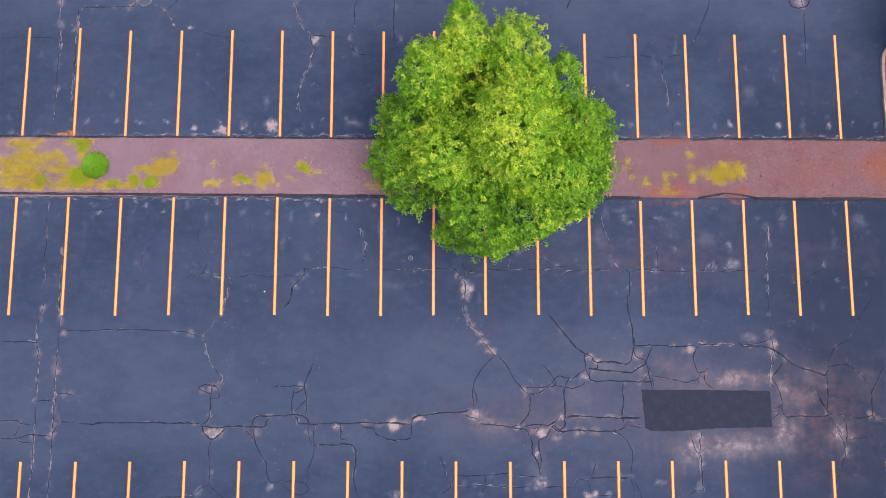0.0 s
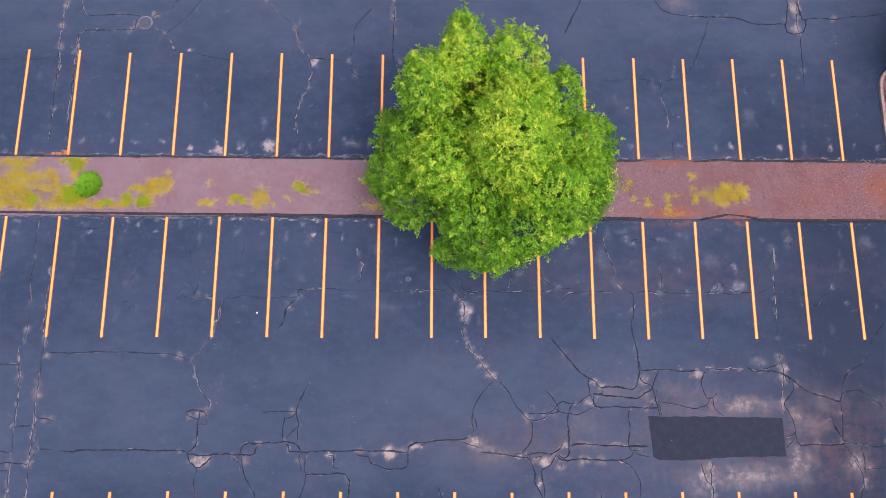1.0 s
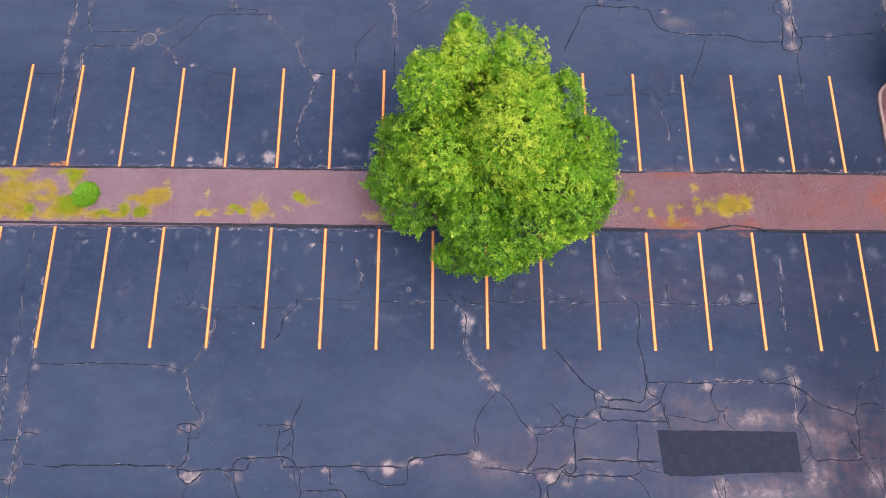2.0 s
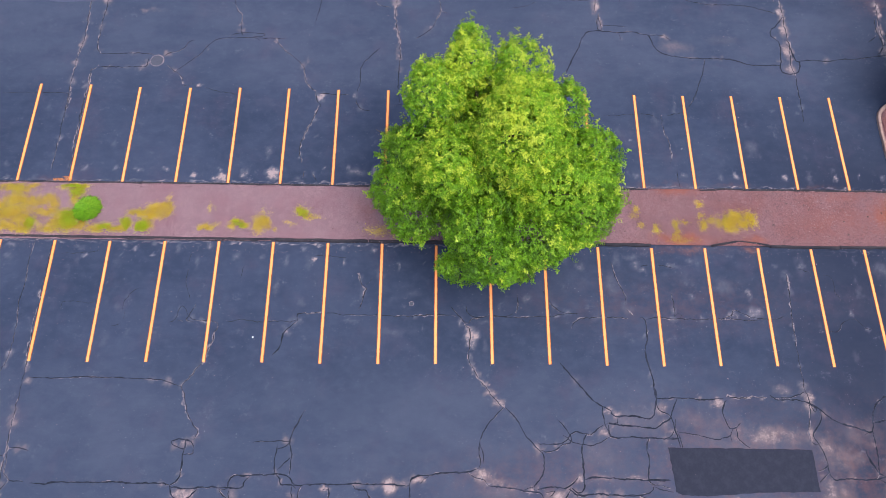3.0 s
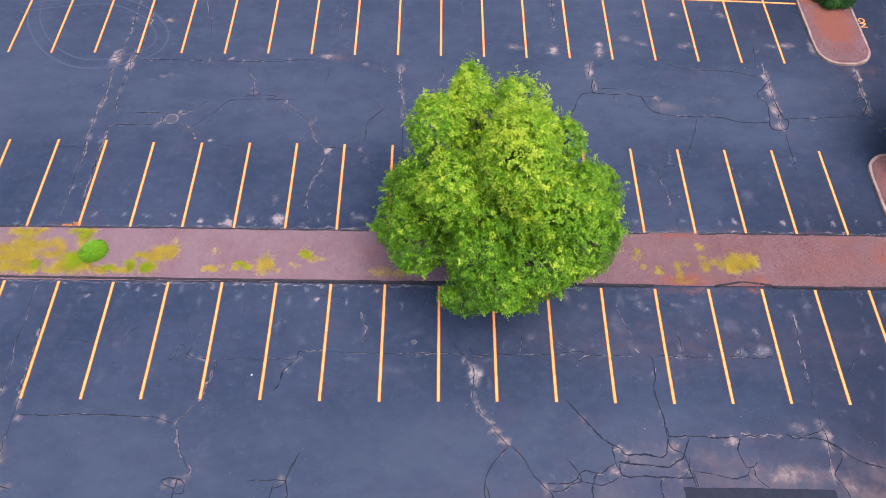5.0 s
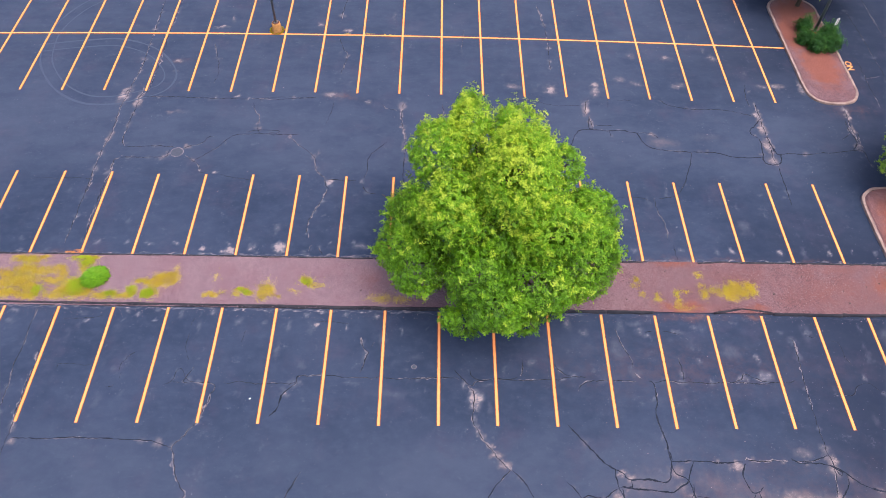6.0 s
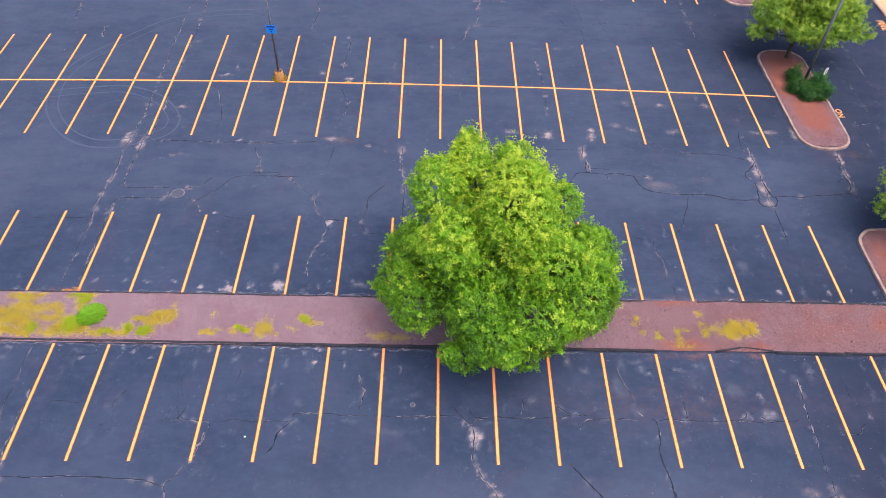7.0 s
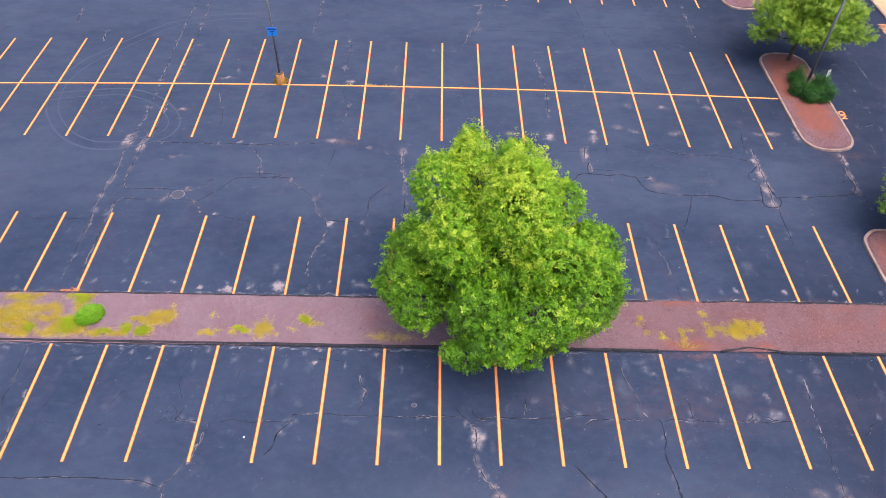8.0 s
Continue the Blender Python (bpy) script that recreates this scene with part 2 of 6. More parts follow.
def spread(x, y, spots):
    """Sum of soft oval spots (x, y, rx, ry, strength), with ragged outlines."""
    out = np.zeros_like(x)
    wob = 1 + 0.35 * waves(x, y, 5, 1.1) + 0.25 * waves(x, y, 9, 0.45)
    x, y = x + 0.14 * waves(x, y, 70, 1.3) + 0.06 * waves(x, y, 71, 0.4), y + 0.12 * waves(x, y, 72, 1.3) + 0.05 * waves(x, y, 73, 0.4)
    for cx, cy, rx, ry, s in spots:
        out = np.maximum(out, s * np.exp(-(((x - cx) / rx) ** 2 + ((y - cy) / ry) ** 2) * wob))
    return out


def sheet(name, xs, ys, height, fields, material):
    """A grid over the lines xs and ys, with height(x, y) and named point fields."""
    gx, gy = np.meshgrid(xs, ys)
    co = np.stack([gx, gy, height(gx, gy)], -1).reshape(-1, 3)
    w, h = len(xs), len(ys)
    i = (np.arange(h - 1)[:, None] * w + np.arange(w - 1)[None, :]).ravel()
    quads = np.stack([i, i + 1, i + w + 1, i + w], -1).astype(np.int32)
    me = bpy.data.meshes.new(name)
    me.vertices.add(len(co))
    me.vertices.foreach_set("co", co.astype(np.float32).ravel())
    me.loops.add(quads.size)
    me.loops.foreach_set("vertex_index", quads.ravel())
    me.polygons.add(len(quads))
    me.polygons.foreach_set("loop_start", np.arange(0, quads.size, 4, dtype=np.int32))
    me.materials.append(material)
    me.update(calc_edges=True)
    for key, field in fields.items():
        me.attributes.new(key, "FLOAT", "POINT").data.foreach_set("value", field(gx, gy).astype(np.float32).ravel())
    return me


# ---- the lot: stall rows ----
FRONT_X = [-13.7 + 2.746 * (k - 3) for k in range(-8, 17)]   # near side of the strip
BACK_X = [-21.88 + 2.74 * k for k in range(-8, 17)]          # far side of the strip
FAR_X = [21.8 - 2.72 * k + 0.003 * max(0, k - 14.5) ** 2 * 7.4 * 0.35 for k in range(0, 25)]  # double row with a spine line
NEAR_X = [-20.8 + 2.752 * k for k in range(-4, 17)]          # row behind the near aisle
TOP_X = [21.42 - 2.668 * k for k in range(0, 20)]            # row beyond the far aisle

rng = random.Random(4)
worn = []      # (x, y, rx, ry, strength)
for xs, y_head, way in ((FRONT_X, 6.1, -1), (BACK_X, 9.65, 1)):
    for x in xs:
        for side in (0.85, 1.9):
            if rng.random() < (0.25 if -24 < x < 24 else 0.85):
                worn.append((x + side + rng.uniform(-0.15, 0.15), y_head + way * rng.uniform(0.45, 1.1), rng.uniform(0.1, 0.24), rng.uniform(0.15, 0.5), rng.uniform(0.3, 0.7)))
        if rng.random() < 0.6:
            worn.append((x + rng.uniform(0.5, 2.2), y_head + way * rng.uniform(0.5, 3.0), rng.uniform(0.2, 0.6), rng.uniform(0.3, 0.9), rng.uniform(0.25, 0.6)))
for x in FAR_X:
    for y in (23.0, 33.6):
        if rng.random() < 0.6:
            worn.append((x + rng.uniform(0.6, 2.1), y + rng.uniform(0, 0.9), rng.uniform(0.2, 0.45), rng.uniform(0.12, 0.3), rng.uniform(0.25, 0.55)))

# pale worn ground round the broken asphalt, at crack junctions and at stall heads
worn += [(-19.23, -0.08, 0.12, 0.52, 1.1), (-19.03, -0.95, 0.23, 0.17, 0.96), (-11.13, -5.95, 0.43, 0.28, 1.6), (-20.36, -6.16, 0.17, 0.17, 0.96), (-19.31, -6.08, 0.11, 0.23, 0.96), (-0.67, -5.30, 0.29, 0.17, 1.4), (-1.97, -5.58, 0.32, 0.37, 1.4), (-2.69, -5.58, 0.40, 0.11, 0.72), (-1.45, -5.39, 0.40, 0.17, 0.84), (-4.85, -5.67, 0.23, 0.11, 1.1)]
worn += [(-8.93, -5.89, 0.26, 0.34, 0.6), (-7.08, -5.04, 0.14, 0.14, 0.72), (-8.16, -8.71, 0.17, 0.22, 0.96), (2.25, -5.11, 0.44, 0.31, 1.1), (2.68, -5.42, 0.58, 0.23, 0.72), (5.49, -5.96, 0.43, 0.25, 1.3), (5.27, -7.08, 0.12, 0.31, 1.4), (5.53, -8.48, 0.34, 0.39, 1.1), (6.66, -5.19, 0.23, 0.20, 1.1), (7.67, -5.19, 0.58, 0.17, 0.72)]
worn += [(9.13, -5.19, 0.46, 0.14, 0.72), (8.18, -2.15, 0.29, 0.17, 1.1), (8.55, -2.38, 0.23, 0.20, 0.84), (10.62, -2.04, 0.35, 0.29, 0.96), (10.80, -2.73, 0.35, 0.35, 0.54), (7.86, -3.19, 0.29, 0.23, 0.84), (7.26, -3.82, 0.47, 0.40, 0.42), (2.71, -1.37, 0.35, 0.15, 0.96), (3.00, -1.86, 0.23, 0.17, 0.96), (1.75, 1.26, 0.30, 0.41, 1.6)]
worn += [(1.25, 2.09, 0.18, 0.24, 0.72), (15.62, -3.25, 2.06, 0.43, 0.7), (18.23, -3.82, 0.59, 0.72, 0.6), (15.46, -6.67, 2.76, 0.51, 0.7), (13.49, -6.67, 0.58, 0.73, 0.9), (13.33, -1.80, 0.32, 0.26, 0.96), (16.46, -1.13, 0.39, 0.26, 0.72), (17.97, -5.96, 0.58, 0.99, 0.72), (17.71, -1.51, 0.24, 0.32, 0.96), (19.09, -4.25, 1.03, 0.46, 0.48)]
worn += [(17.56, -3.19, 0.18, 0.43, 0.84), (20.42, -8.69, 0.26, 0.61, 0.6), (11.63, -8.49, 0.35, 0.14, 0.84), (20.88, -5.97, 0.32, 0.45, 1.1), (21.14, -6.96, 0.12, 0.31, 1.1), (8.02, -9.04, 0.35, 0.19, 1.2), (-1.85, -9.02, 0.46, 0.22, 0.72), (13.64, -8.63, 0.23, 0.39, 0.6), (15.14, -4.11, 3.51, 1.43, 0.36), (13.85, -3.54, 3.52, 1.15, 0.36)]
worn += [(10.15, 5.17, 0.27, 0.27, 0.7), (10.44, 4.92, 0.18, 0.15, 0.7), (14.70, 2.56, 0.36, 0.21, 0.8), (15.75, 2.68, 0.45, 0.27, 0.9), (12.79, 3.51, 0.15, 0.18, 0.7), (15.70, 3.52, 0.09, 0.36, 0.8), (-21.32, 5.91, 0.27, 0.15, 0.7), (-21.34, 5.36, 0.24, 0.18, 0.5), (-17.90, 5.79, 0.33, 0.12, 0.6), (-17.58, 5.31, 0.15, 0.09, 1)]
worn += [(-15.69, 5.98, 0.15, 0.12, 0.9), (-15.08, 5.80, 0.15, 0.09, 0.8), (-15.66, 5.38, 0.12, 0.09, 0.7), (-14.14, 6.02, 0.15, 0.12, 0.9), (-14.17, 5.38, 0.15, 0.09, 1.1), (-12.95, 5.81, 0.15, 0.36, 0.5), (-11.32, 5.96, 0.21, 0.18, 0.9), (-9.96, 5.42, 0.27, 0.24, 0.6), (-8.68, 5.42, 0.24, 0.24, 0.55), (-7.48, 5.13, 0.21, 0.36, 0.5)]
worn += [(-6.61, 5.82, 0.15, 0.15, 0.8), (-6.15, 5.25, 0.18, 0.12, 1.3), (-5.92, 5.95, 0.15, 0.09, 1.3), (-4.67, 5.86, 0.12, 0.15, 0.8), (-4.59, 5.16, 0.09, 0.24, 0.9), (-3.17, 5.80, 0.15, 0.15, 0.9), (-1.88, 4.99, 0.09, 0.24, 1.1), (-0.54, 5.08, 0.09, 0.18, 0.7), (12.04, 5.08, 0.24, 0.15, 0.5), (12.86, 5.39, 0.24, 0.18, 0.6)]
worn += [(13.77, 5.57, 0.15, 0.12, 0.5), (17.22, 5.18, 0.24, 0.15, 0.6), (18.57, 5.16, 0.27, 0.18, 0.7), (7.30, 5.01, 0.27, 0.18, 0.7), (-6.54, 3.03, 0.18, 0.36, 0.4), (-4.16, 2.11, 0.53, 0.12, 0.5), (-1.07, 3.49, 0.42, 0.21, 0.35), (-0.61, 1.79, 0.12, 0.27, 0.5), (-3.44, 3.72, 0.18, 0.30, 0.5), (-1.94, 1.55, 1.77, 0.24, 0.3)]
worn += [(11.79, 2.26, 0.27, 0.18, 0.6), (13.19, 2.26, 0.24, 0.18, 0.5), (20.69, 2.69, 0.15, 0.18, 0.7), (21.30, 1.91, 0.15, 0.12, 0.7), (22.78, 1.74, 0.15, 0.21, 0.5), (20.14, 3.53, 1.80, 0.18, 0.2), (9.48, 2.76, 0.30, 0.36, 0.35), (9.86, 5.56, 0.42, 0.18, 0.5), (2.34, 2.09, 0.30, 0.15, 0.5), (15.38, 4.42, 1.20, 0.60, 0.2)]
worn += [(-18.51, 10.31, 0.18, 0.14, 0.8), (-16.95, 10.33, 0.15, 0.14, 0.9), (-15.69, 10.25, 0.15, 0.14, 1.1), (-14.27, 10.27, 0.15, 0.14, 1), (-12.77, 9.92, 0.12, 0.14, 1.3), (-11.46, 10.31, 0.12, 0.17, 0.9), (-11.34, 9.84, 0.27, 0.23, 1.6), (-10.13, 10.09, 0.21, 0.24, 1.2), (-8.64, 10.08, 0.27, 0.37, 1.5), (-7.25, 9.76, 0.24, 0.17, 0.5)]
worn += [(-5.90, 10.49, 0.12, 0.17, 0.8), (-4.62, 10.50, 0.15, 0.14, 0.8), (-3.29, 10.32, 0.18, 0.30, 0.7), (-6.69, 17.69, 0.03, 0.04, 0.1), (10.62, 10.17, 0.21, 0.17, 0.8), (13.20, 10.24, 0.24, 0.17, 0.6), (15.16, 10.13, 0.27, 0.17, 0.6), (16.00, 10.31, 0.12, 0.21, 1.1), (18.66, 10.18, 0.15, 0.21, 1), (20.05, 10.30, 0.15, 0.14, 0.7)]
worn += [(21.40, 10.21, 0.12, 0.21, 1.1), (22.66, 10.37, 0.09, 0.24, 0.9), (23.87, 10.31, 0.15, 0.14, 0.7), (18.60, 14.37, 0.19, 0.11, 0.7), (20.00, 14.25, 0.19, 0.08, 0.6), (18.42, 13.32, 0.19, 0.15, 0.4), (13.26, 11.96, 0.06, 0.07, 1.3), (10.56, 12.38, 0.06, 0.07, 1.2), (-6.42, 12.34, 0.12, 0.14, 0.5), (-6.38, 14.93, 0.25, 0.29, 1.6)]
worn += [(-21.03, 9.68, 0.21, 0.20, 0.5), (-22.44, 9.69, 0.18, 0.17, 0.5), (-9.85, 9.73, 0.18, 0.10, 0.5)]
worn += [(-20.25, 22.19, 0.31, 0.68, 1.3), (-19.21, 21.73, 0.24, 0.58, 1.3), (-20.23, 18.08, 0.13, 0.40, 0.9), (-16.94, 20.69, 0.31, 0.14, 0.8), (-16.36, 20.70, 0.85, 0.19, 0.4), (-13.14, 15.60, 0.13, 0.08, 1.2), (-4.54, 15.03, 0.16, 0.20, 1), (-1.78, 14.99, 0.19, 0.24, 0.9), (-2.44, 21.54, 0.28, 0.42, 0.9), (-6.95, 22.56, 0.63, 0.34, 0.8)]
worn += [(9.31, 21.64, 0.25, 0.66, 1.3), (9.48, 20.20, 0.14, 0.50, 1), (10.15, 23.94, 0.22, 0.30, 1.1), (20.27, 21.21, 0.21, 0.43, 1.2), (20.29, 20.05, 0.31, 0.65, 0.9), (20.20, 18.48, 0.27, 0.63, 0.9), (20.17, 17.18, 0.40, 0.44, 0.9), (26.13, 21.54, 0.14, 0.69, 1.1), (26.04, 19.92, 0.17, 0.52, 0.9), (25.88, 18.57, 0.21, 0.37, 0.8)]
worn += [(13.70, 18.60, 1.02, 0.53, 0.5), (15.59, 23.94, 0.29, 0.25, 0.9), (21.36, 24.04, 0.43, 0.21, 0.8), (22.62, 24.01, 0.29, 0.21, 0.7), (24.03, 24.19, 0.22, 0.31, 0.8), (-13.02, 22.27, 0.17, 0.14, 0.8), (-7.34, 17.28, 0.16, 0.26, 0.5), (-2.19, 18.14, 0.17, 0.78, 0.5), (-0.61, 19.49, 0.68, 0.40, 0.3), (16.66, 19.09, 1.37, 0.45, 0.3)]
worn += [(7.20, 23.37, 0.4, 0.5, 1.2), (10.13, 23.27, 0.35, 0.5, 1.0), (4.77, 23.65, 0.5, 0.3, 0.9), (2.87, 36.89, 0.8, 0.5, 0.4), (11.9, 24.5, 0.4, 0.35, 0.6), (13.0, 24.1, 0.45, 0.3, 0.65), (15.8, 24.0, 0.5, 0.3, 0.65), (22.2, 24.1, 0.6, 0.25, 0.85), (24.0, 24.0, 0.3, 0.6, 1.0), (15.5, 26.8, 0.35, 0.3, 0.9), (18.6, 26.9, 0.3, 0.4, 0.8), (13.0, 27.0, 0.3, 0.4, 0.6), (-15.4, 29.5, 0.5, 0.12, 1.0), (-14.7, 30.5, 0.12, 0.5, 0.9), (-8.5, 29.9, 0.3, 0.25, 0.9), (-6.5, 29.3, 0.3, 0.25, 1.2), (-17.6, 25.7, 0.5, 0.15, 0.9)]
# wide tan washes of dried silt over the broken aisle
worn += [(15.5, -3.3, 2.6, 0.55, 0.62), (18.6, -4.2, 0.9, 1.0, 0.5), (15.4, -6.7, 3.4, 0.75, 0.62), (19.9, -3.2, 1.6, 0.8, 0.4), (13.1, -7.0, 1.0, 1.0, 0.6), (18.3, -6.2, 0.9, 1.1, 0.55),
         (7.6, -4.2, 1.5, 0.7, 0.35), (9.2, -2.6, 1.8, 0.8, 0.38), (3.2, -5.8, 1.8, 0.6, 0.4), (12.3, -2.6, 1.3, 0.7, 0.4), (20.9, -6.1, 1.0, 1.3, 0.5), (5.4, -7.6, 0.9, 1.2, 0.4), (22.4, -3.5, 1.2, 1.4, 0.3)]
for k in range(200):
    y = rng.choice((rng.uniform(0.3, 5.8), rng.uniform(9.9, 15.0), rng.uniform(23.0, 34.0)))
    s = rng.uniform(0.05, 0.22)
    worn.append((rng.uniform(-24, 23), y, s, s * rng.uniform(0.6, 3.0), rng.uniform(0.15, 0.45)))
# pale grit along the foot of both strip edges
for k in range(420):
    x = rng.uniform(-45, 24.5)
    worn.append((x, 6.17 - 0.0045 * (x + 20) + rng.uniform(-0.05, 0.03), rng.uniform(0.1, 0.6), rng.uniform(0.02, 0.04), rng.uniform(0.35, 1.2) * (0.4 if x > 8 else 1.0)))
    worn.append((x + 3, 9.56 + rng.uniform(-0.03, 0.05), rng.uniform(0.1, 0.5), rng.uniform(0.025, 0.05), rng.uniform(0.3, 1.0)))
reddish = [(14.0, -4.8, 5.5, 2.6, 0.5), (5.0, -5.2, 5.0, 1.2, 0.4), (19.5, -5.0, 3.0, 2.5, 0.5), (12.0, 3.0, 6.0, 1.2, 0.3), (12.91, 5.96, 1.6, 0.18, 1.0), (16.09, 6.06, 0.6, 0.15, 1.0), (-19.98, 9.64, 0.7, 0.14, 0.9), (12.36, 9.64, 1.4, 0.2, 0.75), (15.82, 9.69, 1.2, 0.12, 0.5), (20.28, 9.64, 1.0, 0.12, 0.4),
           (-17.48, 25.73, 0.6, 0.2, 0.7), (-2.71, 28.64, 1.5, 0.12, 0.8), (-6.34, 22.42, 0.8, 0.3, 0.7), (28.17, 25.26, 0.6, 2.0, 0.12), (26.34, 21.75, 1.5, 0.5, 0.5), (0.48, 28.45, 0.8, 0.1, 0.7)]


# ---- cracks through the asphalt ----
CRACKS = []


def crack(*points, width=0.052, dust=-0.05, tar=None):
    """Notes a crack through the given places, and crumbled ground beside it."""
    CRACKS.append((points, width, dust, tar))
    for (ax, ay), (bx, by) in zip(points, points[1:]):
        for q in range(int(math.hypot(bx - ax, by - ay) / 0.7) + 1):
            if rng.random() < 0.42 + dust:
                f, s = rng.random(), rng.uniform(0.10, 0.26)
                worn.append((ax + (bx - ax) * f, ay + (by - ay) * f, s, s * rng.uniform(0.7, 1.4), rng.uniform(0.25, 0.8)))


def wide_seal(*points):
    crack(*points, width=0.08, dust=-0.2, tar=SEAL)


def seal(*points):
    crack(*points, width=0.058, dust=-0.18, tar=SEAL)


def thin(*points):
    crack(*points, width=0.042, dust=-0.06)


def faint(*points):
    crack(*points, width=0.032, dust=-0.42)


def rubble(*points):
    """A broken seam with a band of pale crumbs on both sides."""
    crack(*points, width=0.045, dust=0.3)
    for (ax, ay), (bx, by) in zip(points, points[1:]):
        for q in range(int(math.hypot(bx - ax, by - ay) / 0.1) + 1):
            f, size = rng.random(), rng.uniform(0.05, 0.11)
            worn.append((ax + (bx - ax) * f + rng.uniform(-0.08, 0.08), ay + (by - ay) * f, size, size * rng.uniform(0.8, 1.5), rng.uniform(0.3, 0.9)))


def crumbly(*points):
    crack(*points, width=0.042, dust=0.14)


seal((-22.27, -1.42), (-20.53, -1.41), (-20.30, -1.41))
crumbly((-20.27, -0.14), (-20.41, -0.66), (-20.43, -1.24), (-20.29, -1.96), (-20.23, -2.96), (-20.24, -4.11), (-20.22, -5.24), (-20.21, -6.22), (-20.23, -7.20), (-20.22, -8.30), (-20.21, -9.19))
crumbly((-19.25, 0.36), (-19.27, -0.37), (-19.27, -1.24), (-19.30, -2.68), (-19.31, -3.82), (-19.32, -4.95), (-19.31, -6.08), (-19.31, -6.92), (-19.33, -8.03), (-19.34, -9.19))
seal((-19.04, -0.78), (-17.67, -0.81), (-16.51, -0.75), (-15.06, -0.77), (-13.60, -0.83), (-12.72, -0.89), (-12.28, -1.03), (-11.84, -1.18))
crumbly((-11.06, -0.07), (-11.34, -0.51), (-11.68, -0.89), (-11.84, -1.18), (-11.68, -1.58), (-11.51, -2.04), (-11.29, -2.53), (-11.02, -2.96), (-10.83, -3.19), (-10.94, -3.54), (-11.08, -3.65))
seal((-11.08, -3.62), (-11.60, -3.59), (-11.94, -3.65), (-11.97, -3.76), (-11.67, -3.94), (-11.32, -4.02), (-11.31, -3.65), (-11.16, -3.65), (-10.96, -3.82), (-10.91, -4.16), (-11.08, -4.25), (-11.37, -4.25))
wide_seal((-11.32, -4.02), (-11.40, -4.25), (-11.36, -4.67), (-11.39, -5.24), (-11.61, -5.47), (-11.75, -5.58))
seal((-20.19, -4.42), (-19.82, -4.36), (-19.34, -4.30))
seal((-19.27, -4.02), (-18.78, -3.99), (-18.49, -4.05), (-18.31, -4.13))
crumbly((-18.90, -5.38), (-19.14, -5.09), (-19.14, -4.67), (-19.30, -4.02))
seal((-18.90, -5.38), (-19.16, -5.71), (-19.31, -6.02))
wide_seal((-18.89, -5.41), (-18.55, -5.43), (-18.26, -5.46))
wide_seal((-17.97, -5.52), (-17.40, -5.55), (-16.83, -5.49), (-15.40, -5.46), (-13.39, -5.49), (-12.24, -5.52), (-11.78, -5.58))
wide_seal((-11.78, -5.58), (-11.61, -5.66), (-10.94, -5.72), (-10.51, -5.69), (-9.80, -5.64), (-9.22, -5.66), (-8.56, -5.67), (-8.40, -5.30), (-8.23, -5.16))
wide_seal((-11.78, -5.58), (-11.65, -5.94), (-11.41, -6.20), (-11.15, -6.28), (-10.84, -6.08), (-10.51, -5.75))
thin((-11.24, -6.28), (-11.33, -6.79), (-11.28, -7.48), (-11.24, -8.32), (-11.32, -8.54))
seal((-11.32, -8.54), (-11.82, -8.81), (-12.09, -9.14))
seal((-11.32, -8.54), (-10.97, -8.87), (-10.53, -9.20))
seal((-21.98, -5.38), (-21.13, -5.35), (-20.89, -5.52), (-20.31, -5.57))
seal((-20.95, -5.52), (-21.14, -6.02), (-21.35, -6.25))
seal((-21.92, -6.22), (-21.35, -6.27), (-20.79, -6.16), (-20.28, -6.08), (-19.36, -6.13))
seal((-21.21, -6.27), (-20.77, -6.44), (-20.26, -6.42))
seal((-13.79, -9.20), (-12.10, -9.09))
wide_seal((-9.22, -5.66), (-9.09, -5.24), (-8.95, -5.16), (-8.23, -5.13), (-7.51, -5.13), (-7.08, -5.07), (-6.50, -5.16), (-6.26, -5.47), (-6.03, -5.53), (-4.77, -5.50), (-3.04, -5.50), (-1.07, -5.53))
wide_seal((-7.08, -5.07), (-6.90, -5.30), (-6.84, -5.53), (-6.35, -5.53), (-6.14, -5.69))
wide_seal((-1.07, -5.53), (-1.02, -5.30), (-0.79, -5.13), (-0.30, -5.08), (-0.01, -5.05), (0.28, -4.96), (0.86, -4.96), (1.53, -4.96), (1.88, -4.82), (2.11, -4.74))
seal((-0.61, -5.47), (-0.38, -5.25), (-0.09, -5.10))
wide_seal((-3.61, -5.53), (-3.50, -5.70), (-3.03, -5.75), (-2.80, -6.04), (-2.31, -6.26), (-1.88, -6.32), (-1.30, -6.29), (-1.10, -6.15), (-1.07, -5.58))
seal((-4.96, -5.75), (-4.67, -5.75), (-4.67, -6.23), (-4.32, -6.34))
seal((-4.67, -5.75), (-4.71, -5.53))
seal((-9.22, -5.72), (-9.54, -5.75), (-9.41, -5.97), (-9.18, -6.14), (-9.14, -6.42))
seal((-9.10, -5.80), (-8.99, -6.51), (-8.81, -6.93), (-8.45, -7.49), (-8.32, -8.04), (-8.19, -8.46), (-7.57, -8.35), (-6.71, -8.41), (-6.43, -8.46), (-6.28, -8.74), (-6.55, -9.04), (-6.98, -9.01), (-7.27, -8.77), (-7.57, -8.54))
seal((-6.43, -8.46), (-6.40, -8.18), (-6.27, -7.77), (-6.08, -7.21), (-6.01, -6.65), (-6.07, -6.37), (-6.02, -5.95), (-5.92, -5.58))
seal((-6.35, -5.61), (-6.30, -6.23), (-6.13, -6.57))
wide_seal((-5.98, -6.59), (-5.32, -6.59), (-4.46, -6.54), (-4.03, -6.65), (-3.85, -6.93), (-3.90, -7.35), (-3.98, -7.91), (-4.00, -8.33), (-3.85, -8.74), (-3.79, -9.10))
